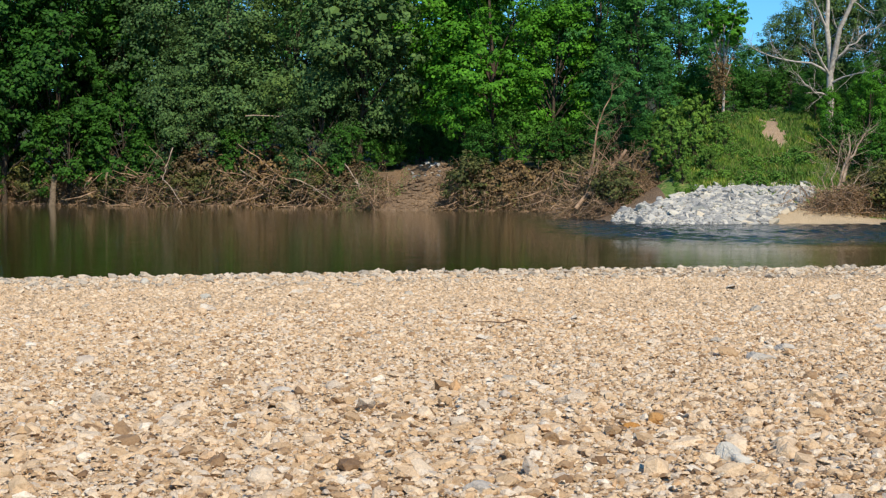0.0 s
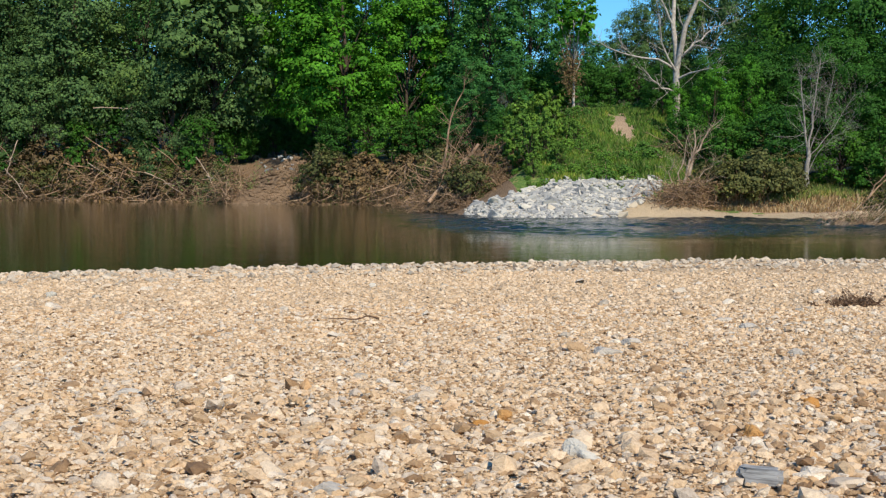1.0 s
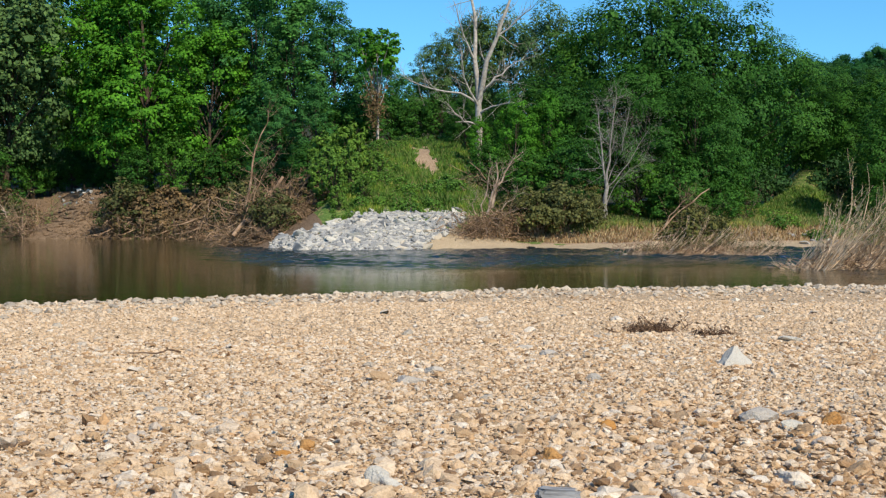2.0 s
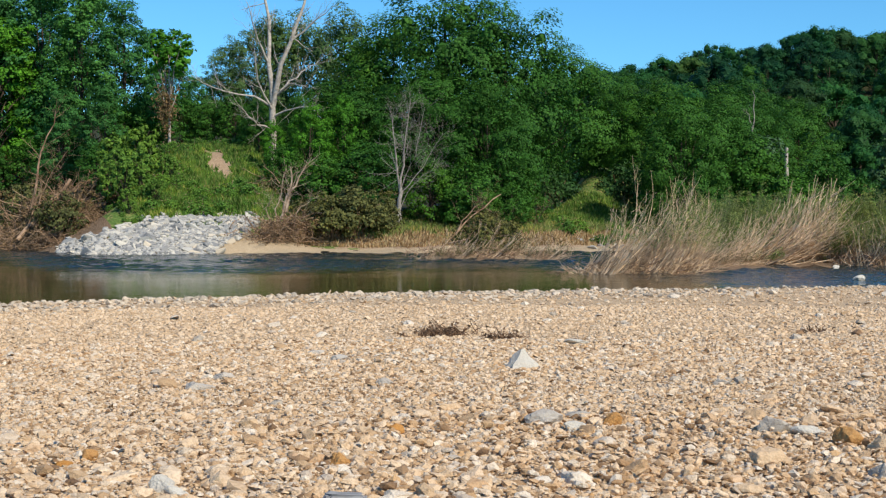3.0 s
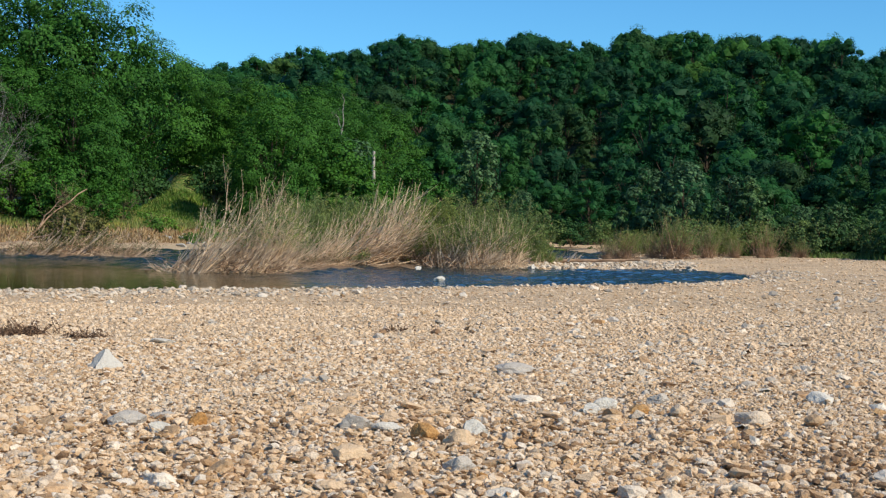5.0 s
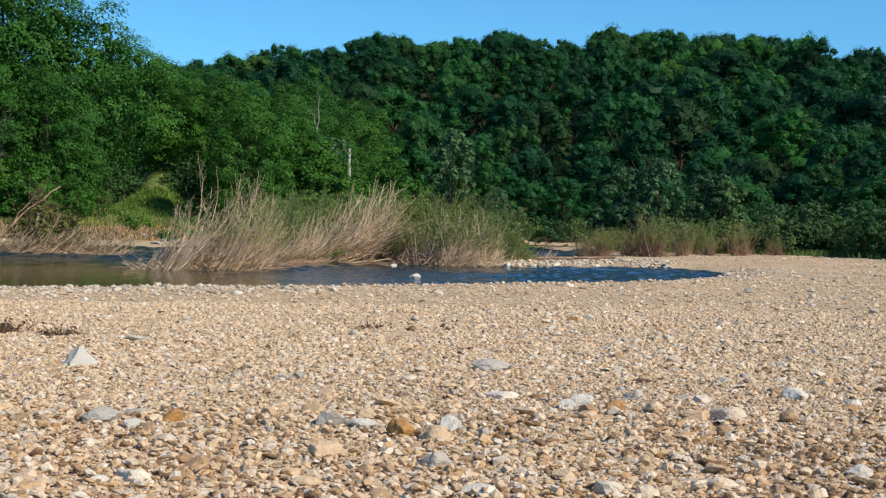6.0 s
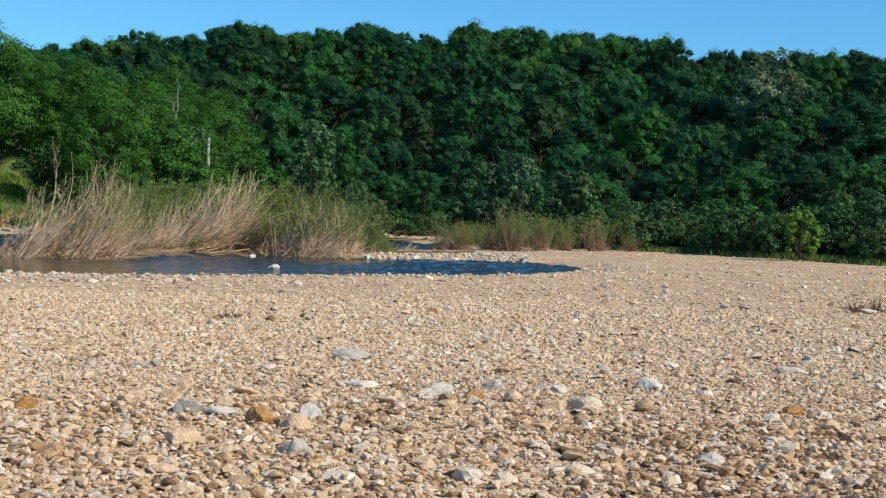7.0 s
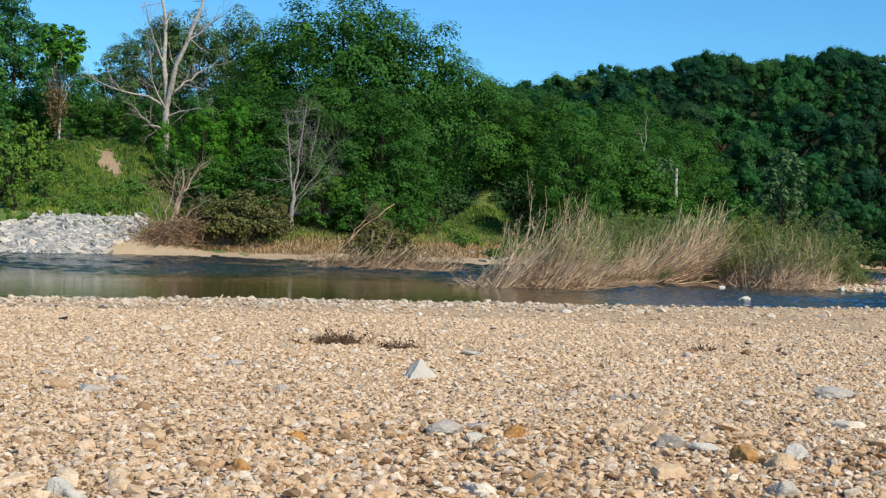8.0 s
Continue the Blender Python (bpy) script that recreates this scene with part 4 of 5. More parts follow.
rip_rubble = []
while len(rip_rubble) < 2600:
    az_, r_ = rr.uniform(6.7, 14.4), rr.uniform(72.0, 88.5)
    x, y = polar(az_, r_)
    z_, d_, far_, _ = (q[0] for q in land(np.array([x]), np.array([y])))
    if far_ and -0.3 < d_ and rip_zone(az_, r_, z_ - 0.05):
        rip_rubble.append((x, y, z_))
rip_rubble = np.array(rip_rubble)
v_ = ICO_V[None] * (1 + rr.normal(0, 0.22, (2600, len(ICO_V), 1))) * rr.uniform(0.05, 0.15, (2600, 1, 1)) * np.array([1.3, 1.0, 0.8]) + rip_rubble[:, None] + np.array([0, 0, 0.06])
# rubble tones likewise hold painted shadow greys and sunlit whites
M_RUBBLE = stone_material("riprap rubble", [(0.0, (0.22, 0.225, 0.225)), (0.5, (0.40, 0.395, 0.375)), (1.0, (0.60, 0.565, 0.485))], "island", 0.25)
tagged(new("rubble", mesh_np("rubble", v_.reshape(-1, 3), (ICO_F[None] + (np.arange(2600) * len(ICO_V))[:, None, None]).reshape(-1, 3), [M_RUBBLE])), "small broken limestone between the riprap boulders", "rubble", kind="stuff")

cl = np.random.default_rng(66)
c_ = np.stack([cl.uniform(-4.0, 0.8, 700), cl.uniform(113.5, 123.5, 700)], 1)
c_ = np.column_stack([c_, land(c_[:, 0], c_[:, 1])[0] + 0.02])
v_ = ICO_V[None] * (1 + cl.normal(0, 0.25, (700, len(ICO_V), 1))) * (0.05 + 0.22 * cl.random((700, 1, 1)) ** 3) * np.array([1.4, 1.0, 0.6]) + c_[:, None]
tagged(new("clods", mesh_np("clods", v_.reshape(-1, 3), (ICO_F[None] + (np.arange(700) * len(ICO_V))[:, None, None]).reshape(-1, 3), [M_DIRT])), "brown earth clods and stones on the dirt landing", "earth", kind="stuff")

# ---------- grass ----------
def tufts(name, pts, height, mat, label, seed):
    r = np.random.default_rng(seed)
    n = len(pts)
    h = height * r.uniform(0.5, 1.3, (n, 1))
    side = unit(np.stack([r.normal(size=n), r.normal(size=n), np.zeros(n)], 1))
    tip = np.concatenate([r.normal(0, 0.35, (n, 2)) * h, h], 1)
    v = np.stack([pts - side * 0.06, pts + side * 0.06, pts + tip], 1).reshape(-1, 3)
    return tagged(new(name, mesh_np(name, v, np.arange(n * 3).reshape(n, 3), [mat])), label, "grass", kind="stuff")


gr = np.random.default_rng(71)


def scatter(n, az0, az1, r0, r1, test):
    az_ = np.radians(gr.uniform(az0, az1, n))
    r_ = gr.uniform(r0, r1, n)
    x, y = r_ * np.sin(az_), r_ * np.cos(az_)
    z_, d_, far_, up_ = land(x, y)
    m = test(np.degrees(az_), d_, far_, r_)
    return np.stack([x, y, z_ - 0.03], 1)[m]


tufts("grass", scatter(56000, 8.0, 15.5, 76, 108, lambda a, d, f, r: f & (d > 5.5) & (np.degrees(np.arctan2(land(r * np.sin(np.radians(a)), r * np.cos(np.radians(a)))[0] - 1.4, r)) > np.interp(a, [8.0, 9.4, 10.2], [-0.3, -0.25, 0.0])) & (r < 104) & (scar(r * np.sin(np.radians(a)), r * np.cos(np.radians(a))) > 0.78)), 0.36, L_GRASS, "bright green grass on the slope above the riprap", 1)
tufts("grass", scatter(34000, 25.2, 30.0, 82, 110, lambda a, d, f, r: f & (d > 7) & (d < 26)), 0.36, L_GRASS, "green grass on the low rise behind the willows", 3)
tufts("dry_grass", scatter(90000, 15.5, 34, 72, 100, lambda a, d, f, r: f & (d > 4.4) & (d < 14)), 0.42, L_STRAW, "straw and green grass on the low bank", 2)
L_BROWN = leaf_material("brown grass blades", [(0.0, (0.26, 0.16, 0.075)), (0.6, (0.46, 0.31, 0.155)), (1.0, (0.56, 0.45, 0.24))])
tufts("dry_grass", scatter(110000, 14.5, 40, 72, 100, lambda a, d, f, r: f & (d > 2.6) & (d < 5.4)), 0.27, L_BROWN, "flood-browned grass along the sand of the low bank", 4)

q_ = gr.uniform(0, len(edge) - 1.001, 9000)
k_ = q_.astype(int)
p_ = edge[k_] + (edge[k_ + 1] - edge[k_]) * (q_ - k_)[:, None] + gr.normal(0, 0.8, (9000, 2)) + np.array([0.6, 0.4])
tufts("grass", np.stack([p_[:, 0], p_[:, 1], land(p_[:, 0], p_[:, 1])[0] - 0.03], 1), 0.36, L_SEDGE, "olive grass under the bushes at the edge of the bar", 6)

# ---------- drift and brush on the left bank ----------
def brush(seed, n, size, label, leafy=0.5, mat=None):
    r = np.random.default_rng(seed)
    thing = new("brush_pile")
    k = 5
    a = np.stack([r.normal(0, size * 0.7, n), r.normal(0, size * 0.3, n), r.uniform(0, size * 0.9, n)], 1)
    way = unit(np.stack([r.normal(0.2, 0.9, n), r.normal(-0.3, 0.5, n), r.normal(-0.25, 0.6, n)], 1))
    L = size * r.uniform(0.3, 1.2, n)
    s = np.linspace(0, 1, k)
    p = a[:, None] + way[:, None] * (L[:, None] * s)[..., None] + np.cumsum(r.normal(0, 0.06, (n, k, 3)), 1)
    p[:, :, 2] = np.maximum(p[:, :, 2], -0.1)
    rad = 0.028 * r.uniform(0.4, 1.6, (n, 1)) * np.linspace(1, 0.4, k)
    for i in range(6):
        v, f = tubes(p[i:i + 1], rad[i:i + 1] * 1.6, 5)
        part_np("branch", mesh_np("branch", v, f, [B_BRUSH], smooth=True), thing)
    v, f = tubes(p[6:], rad[6:], 3)
    tagged(part_np("twig_tangle", mesh_np("twig_tangle", v, f, [B_BRUSH]), thing), kind="stuff")
    m = int(n * leafy * 10)
    c = p[r.integers(0, n, m), r.integers(1, k, m)] + r.normal(0, 0.12, (m, 3))
    v, f = leaves(c, unit(r.normal(size=(m, 3))), 0.17, 0.07, r, 0.2, 1.0)
    part_np("dead_leaf_litter", mesh_np("dead_leaf_litter", v, f, [mat or L_DRY]), thing, "dry brown leaves")
    return tagged(thing, label, "brush", "brush along the bank")


b1 = brush(81, 200, 2.0, "tangle of brown flood debris and twigs on the bank", 0.8)
b2 = brush(82, 160, 1.8, "brown brush with olive leaves hanging over the water", 1.6, L_WILLOW)
silted = make_tree("silted_bush", 83, 3.6, 2.2, 0.0, 2200, 0.24, L_DRY, B_BRUSH, "bush with flood-silted brown leaves on the bank", "bush", lobes=14, trunk_r=0.06)
hanging = make_tree("overhanging_bush", 84, 4.6, 2.5, 0.0, 2600, 0.26, L_OLIVE, B_BRUSH, "olive-brown bush hanging over the water", "bush", lobes=16, trunk_r=0.06)
used_b = set()


def bank_edge(az, inland):
    """The spot on that bearing where the far bank lies so far inland."""
    lo, hi = 90.0, 155.0
    for _ in range(22):
        m = (lo + hi) / 2
        x, y = polar(az, m)
        d = land(np.array([x]), np.array([y]))[1][0]
        lo, hi = (m, hi) if d < inland else (lo, m)
    return lo


def on_bank(ob, az, inland, s, turn, dz=-0.15):
    x, y = polar(az, bank_edge(az, inland))
    (copy_at if ob in used_b else place)(ob, x, y, ground_z(x, y) + dz, turn, s)
    used_b.add(ob)


for i in range(27):
    az_ = -18.6 + i * 0.86
    if -2.3 < az_ < 0.4:
        continue
    if i % 4 == 3:
        on_bank(hanging, az_, 0.4, gr.uniform(0.7, 1.0), gr.uniform(0, 360))
        continue
    on_bank(b1, az_ + gr.uniform(-0.3, 0.3), 0.2, gr.uniform(0.4, 1.3) + (0.7 if -11.5 < az_ < -4.0 else 0.1), gr.uniform(-30, 30))
    if i % 5 != 2:
        on_bank(silted, az_ + gr.uniform(-0.4, 0.4), 0.4, gr.uniform(0.5, 1.0), gr.uniform(0, 360))
    if i % 3 == 0:
        on_bank(b2, az_ + 0.4, 0.9, gr.uniform(0.7, 1.2), gr.uniform(-30, 30))
    if az_ > 0:
        on_bank(b2, az_ + gr.uniform(-0.4, 0.4), 1.2, gr.uniform(0.8, 1.3), gr.uniform(-30, 30))
    elif i % 2 == 0:
        on_bank(hanging, az_ + gr.uniform(-0.4, 0.4), gr.uniform(0.2, 2.5), gr.uniform(0.6, 1.2), gr.uniform(0, 360))
    if i % 3 == 1 and az_ < 0:
        on_bank(hanging, az_ + gr.uniform(-0.5, 0.5), gr.uniform(-0.6, 0.2), gr.uniform(0.45, 0.7), gr.uniform(0, 360), 0.5)
for az_, in_, s_ in ((-2.55, 0.6, 0.9), (-2.3, 2.5, 0.8), (0.65, 0.8, 0.9), (0.5, 3.5, 0.7)):
    on_bank(b1, az_, in_, s_, az_ * 40)
for az_, in_, s_ in ((3.6, 0.6, 0.9), (4.2, 1.0, 0.8), (5.2, 1.0, 0.8), (5.0, 8.0, 1.1), (8.3, 3.0, 0.7), (-9.6, 1.5, 1.4), (-8.0, 1.2, 1.2), (-6.6, 1.6, 1.4), (-5.0, 1.2, 1.3), (-3.6, 1.0, 1.1), (1.6, 0.8, 1.0), (2.6, 0.8, 1.1)):
    on_bank(silted, az_, in_, s_, az_ * 50)
for i, (x, y, s_) in enumerate(((8.9, 113, 0.9), (9.3, 108, 0.8), (9.4, 96, 0.8), (9.9, 91, 0.75), (10.2, 86.5, 0.7), (10.0, 83, 0.6), (9.2, 85.5, 0.75))):
    ob_ = (silted, b2, hanging)[i % 3]
    (copy_at if ob_ in used_b else place)(ob_, x, y, ground_z(x, y) - 0.15, i * 80, s_)
    used_b.add(ob_)
    copy_at(b1, x - 0.6, y - 0.8, ground_z(x - 0.6, y - 0.8) - 0.15, i * 33, s_ * 0.9)
for i, (x, y, s_) in enumerate(((9.4, 85.8, 1.1), (9.9, 87.6, 1.25), (10.6, 84.6, 0.7), (11.6, 85.4, 0.6))):
    copy_at(b1, x, y, ground_z(x, y) - 0.1, i * 35 - 30, s_)
    copy_at(silted, x + 0.5, y + 1.2, ground_z(x + 0.5, y + 1.2) - 0.1, i * 70, s_ * 0.55)
for i, (az_, r_, s_) in enumerate(((14.7, 79.0, 0.5), (15.2, 79.8, 0.75), (15.9, 80.2, 0.7))):
    az_place(b1, az_, r_, i * 25 - 20, s_, dz=-0.1)
for az_, in_, s_ in ((16.0, 4.5, 0.9), (17.2, 4.0, 1.0), (18.4, 4.5, 0.8), (15.0, 5.0, 0.7)):
    on_bank(b2, az_, in_, s_, az_ * 40)
    on_bank(hanging, az_ + 0.5, in_ + 1.5, s_ * 0.7, az_ * 70)

# ---------- bare trees, logs and driftwood ----------
def at_bearing(az, el, r):
    x, y = polar(az, r)
    return np.array([x, y, 1.4 + r * math.tan(radians(el))])


def resample(p, k):
    p = np.asarray(p, float)
    s = np.concatenate([[0], np.cumsum(np.linalg.norm(np.diff(p, axis=0), axis=1))])
    t = np.linspace(0, s[-1], k)
    return np.stack([np.interp(t, s, p[:, i]) for i in range(3)], 1)


def twigs_on(path, r0, n, length, r, depth=2):
    """Side branches along a path, and theirs in turn. Returns lists of paths and radii of 6 points each."""
    ps, rs = [], []
    k = len(path)
    for _ in range(n):
        q = r.uniform(0.25, 1.0)
        i = min(int(q * (k - 1)), k - 2)
        a = path[i] + (path[i + 1] - path[i]) * r.random()
        along = unit(path[i + 1] - path[i])
        way = unit(along * 0.7 + r.normal(size=3) * 0.7 + np.array([0, 0, 0.25]))
        L = length * r.uniform(0.4, 1.1)
        p = a + way * np.linspace(0, L, 6)[:, None] + np.cumsum(r.normal(0, L * 0.025, (6, 3)), 0)
        ps.append(p)
        rs.append(np.linspace(r0 * 0.5 * (1.1 - q * 0.6), r0 * 0.10, 6))
        if depth > 1:
            a2, b2_ = twigs_on(p, r0 * 0.45, max(2, n // 3), length * 0.5, r, depth - 1)
            ps += a2
            rs += b2_
    return ps, rs


def bare_tree(name, trunk, trunk_r, limbs, limb_r, twig_n, twig_len, mat, label, seed, category="dead tree"):
    r = np.random.default_rng(seed)
    thing = new(name)
    base = Vector(trunk[0])
    thing.location = base
    o = np.array(base)
    p = resample(trunk, 8) + np.concatenate([np.zeros((1, 3)), r.normal(0, 0.04, (7, 3))])
    v, f = tubes([p - o], [np.linspace(trunk_r, trunk_r * 0.7, 8)], 8)
    part_np("trunk", mesh_np("trunk", v, f, [mat], smooth=True), thing)
    for l in limbs:
        p = resample(l, 8) + np.concatenate([np.zeros((1, 3)), r.normal(0, 0.06, (7, 3))])
        lr_ = limb_r * (1.0 if limbs.index(l) < 2 else 0.42)
        v, f = tubes([p - o], [np.linspace(lr_, lr_ * 0.2, 8)], 6)
        ps, rs = twigs_on(p, lr_ * 0.5, twig_n, twig_len, r)
        limb = part_np("limb", mesh_np("limb", v, f, [mat], smooth=True), thing)
        if ps:
            v, f = tubes([q - o for q in ps], rs, 3)
            tagged(part_np("twig_spray", mesh_np("twig_spray", v, f, [mat], smooth=True), limb), kind="stuff")
    return tagged(thing, label, category)


def A(az, el, r):
    return tuple(at_bearing(az, el, r))


bare_tree("dead_sycamore", [A(15.0, 1.6, 96), A(14.95, 3.2, 96), A(14.97, 4.5, 96)], 0.30,
          [[A(14.97, 4.45, 96), A(14.85, 5.8, 96), A(14.8, 7.2, 96), A(14.62, 10.2, 96)],
           [A(14.97, 4.45, 96), A(15.2, 5.6, 95.5), A(15.76, 7.15, 95), A(16.6, 10.0, 95)],
           [A(14.95, 4.35, 96), A(14.2, 4.75, 95), A(13.0, 4.95, 95), A(11.83, 5.5, 94)],
           [A(15.25, 5.0, 96), A(16.0, 5.7, 97), A(16.9, 6.3, 97)],
           [A(15.05, 4.7, 96), A(15.6, 5.3, 95), A(16.4, 5.2, 94)],
           [A(14.95, 4.2, 96), A(14.4, 5.3, 95), A(14.2, 6.6, 94)],
           [A(15.0, 4.0, 96), A(15.9, 4.4, 95), A(16.8, 4.3, 94)],
           [A(14.85, 6.0, 96), A(14.3, 7.2, 95), A(14.0, 8.4, 94)],
           [A(15.7, 7.0, 95), A(16.5, 7.6, 95), A(17.2, 8.2, 94)],
           [A(14.96, 3.5, 96), A(14.45, 3.7, 95), A(13.7, 4.35, 94)]], 0.2, 14, 1.8, B_PALE, "bare white dead sycamore rising behind the bank", 201)
for row in ((16.3, 90, 4.6, 20), (17.7, 91, 5.0, 140), (15.1, 93, 3.9, 250)):
    grow(maple, *row, 0.75)
bare_tree("bare_tree", [A(19.9, -0.15, 84), A(19.95, 0.6, 84), A(20.0, 1.2, 84)], 0.16,
          [[A(20.0, 0.9, 84), A(19.85, 2.4, 84), A(19.7, 4.1, 84)], [A(20.0, 1.1, 84), A(20.2, 2.8, 84), A(20.35, 4.7, 84)],
           [A(20.0, 1.1, 84), A(20.6, 2.6, 84), A(21.0, 4.5, 84)], [A(20.0, 1.0, 84), A(20.9, 2.0, 84), A(21.7, 3.4, 84)],
           [A(19.95, 0.3, 84), A(20.4, 1.2, 84), A(21.5, 2.2, 84)]], 0.07, 26, 1.6, B_GREY, "leafless grey multi-stemmed tree on the low bank", 202, "bare tree")
bare_tree("dead_brush_tree", [A(15.0, -0.7, 80), A(15.3, 0.1, 80)], 0.09,
          [[A(15.3, 0.0, 80), A(15.8, 1.1, 80), A(16.35, 2.25, 80)], [A(15.3, 0.0, 80), A(15.65, 1.2, 80), A(15.7, 2.0, 80)],
           [A(15.1, -0.3, 80), A(15.2, 0.8, 80), A(15.5, 2.0, 80)], [A(15.0, -0.5, 80), A(14.6, 0.0, 80), A(14.1, -0.6, 79)],
           [A(15.2, -0.3, 80), A(16.0, 0.4, 80), A(16.8, 0.9, 80)], [A(15.2, -0.4, 80), A(15.9, 0.0, 79.5), A(16.6, 0.2, 79.5)],
           [A(15.0, -0.5, 80), A(14.7, 0.4, 80), A(14.9, 1.0, 80)]], 0.11, 14, 1.1, B_TAN, "splintered tan dead tree tangled on the bank", 203)
bare_tree("fallen_log", [A(5.25, -0.85, 84), A(6.1, 0.2, 84.5), A(7.2, 1.43, 85)], 0.13,
          [[A(6.2, 0.35, 84.5), A(6.9, 0.85, 84), A(7.6, 1.3, 84)], [A(5.75, 0.3, 86), A(6.1, 2.2, 86), A(6.73, 4.1, 86)], [A(5.9, 0.1, 86), A(6.3, 1.3, 86), A(7.0, 2.4, 86)],
           [A(5.7, -0.3, 84), A(6.6, -0.1, 84), A(7.6, -0.2, 84)], [A(5.6, -0.4, 84), A(6.0, 0.7, 84), A(6.2, 1.7, 84)]], 0.09, 16, 1.5, B_BRUSH, "brown fallen tree leaning against the bank", 204, "log")
for i, (a0, e0, a1, e1, r_) in enumerate(((-8.0, 0.65, -6.24, -0.80, 128.5), (-11.07, 0.41, -10.3, -0.70, 131), (-7.8, 2.75, -5.6, 2.6, 129), (-10.6, 1.5, -11.0, 0.2, 131), (-5.9, 0.3, -4.4, -0.6, 124), (3.4, 0.2, 4.4, -0.75, 114.5), (-3.9, 0.9, -3.1, -0.5, 117))):
    bare_tree("fallen_branch", [A(a0, e0, r_), A((a0 + a1) / 2, (e0 + e1) / 2 + 0.12, r_), A(a1, e1, r_ - 1)], 0.05,
              [[A((a0 + a1) / 2, (e0 + e1) / 2, r_), A(a1, e1 + 0.5, r_ - 1)]], 0.04, 9, 1.6, B_TAN, "pale fallen branch caught in the bank brush", 210 + i, "branch")
bare_tree("leaning_dead_branch", [A(21.6, -1.3, 67.5), A(22.6, -0.1, 68), A(24.0, 1.0, 69)], 0.04,
          [[A(22.2, -0.6, 68), A(22.9, 0.5, 68), A(23.4, 0.75, 68)], [A(21.9, -1.0, 67.5), A(23.2, -0.7, 67), A(24.3, -0.9, 67)], [A(24.6, -1.4, 67), A(25.1, -0.6, 67), A(25.7, 0.3, 67)],
           [A(21.5, -1.3, 67), A(20.9, -1.2, 67), A(20.2, -1.45, 66)], [A(22.6, -0.3, 68), A(23.5, -0.1, 68), A(24.6, -0.2, 68)]], 0.04, 20, 1.3, B_BRUSH, "tan dead branch leaning in the mid-river tangle", 231, "branch")
thin = make_tree("slender_tree", 16, 9.8, 2.0, 5.4, 2200, 0.34, L_MAPLE, B_PALE, "slender pale-trunked tree with a small crown", lobes=14, trunk_r=0.13)
tr_ = np.random.default_rng(18)
h_ = tr_.normal(3.5, 1.0, 900)
c_ = np.stack([tr_.normal(-0.25, 0.22 + 0.05 * np.abs(h_), 900), tr_.normal(0, 0.3, 900), h_], 1)
v_, f_ = leaves(c_, unit(tr_.normal(size=(900, 3))), 0.3, 0.10, tr_, -0.2, 1.0)
part_np("dead_vine", mesh_np("dead_vine", v_, f_, [L_DRY]), thin, "dry brown vine on the trunk")
az_place(thin, 10.95, 104, 0, 0.9, copy=False)
v_, f_ = tubes([bend_path((0, 0, -0.5), (0.1, 0, 7.4), 7, 0.05, np.random.default_rng(5))], [np.linspace(0.17, 0.12, 7)], 8)
post = tagged(new("pole"), "weathered pale wooden pole among the trees", "pole")
part_np("shaft", mesh_np("shaft", v_, f_, [B_PALE], smooth=True), post)
x, y = polar(35.1, 107)
place(post, x, y, ground_z(x, y), 0, 1.0, (6.7 - ground_z(x, y)) / 7.4)
bare_tree("snag", [A(33.75, 1.0, 112), A(33.8, 3.4, 112)], 0.08, [[A(33.8, 3.4, 112), A(33.84, 5.0, 112)], [A(33.8, 3.4, 112), A(33.55, 4.3, 112)]], 0.06, 5, 0.8, B_GREY, "grey leafless snag above the trees", 221)
x, y = polar(-15.26, 136.5)
stump = tagged(new("tree_trunk"), "thick brown tree trunk at the water's edge", "trunk")
v_, f_ = tubes([bend_path((0, 0, -0.6), (0.2, 0.3, 3.6), 7, 0.05, np.random.default_rng(6))], [np.linspace(0.36, 0.24, 7)], 10)
# sunlight is put into this trunk's lighter bark colour
part_np("trunk", mesh_np("trunk", v_, f_, [bark_material("lit brown bark", (0.12, 0.09, 0.06), (0.24, 0.18, 0.12))], smooth=True), stump)
place(stump, x, y, ground_z(x, y))


# ---------- loose stones and gravel ----------
def lay(v, x, y, z_, s, r, tilt, lift):
    n = len(x)
    t = r.normal(0, tilt, n)
    c, q = np.cos(t)[:, None], np.sin(t)[:, None]
    v = np.stack([v[..., 0] * c - v[..., 2] * q, v[..., 1], v[..., 0] * q + v[..., 2] * c], -1)
    t = r.uniform(0, 2 * np.pi, n)
    c, q = np.cos(t)[:, None], np.sin(t)[:, None]
    v = np.stack([v[..., 0] * c - v[..., 1] * q, v[..., 0] * q + v[..., 1] * c, v[..., 2]], -1)
    return v + np.stack([x, y, z_ + s * lift], 1)[:, None]


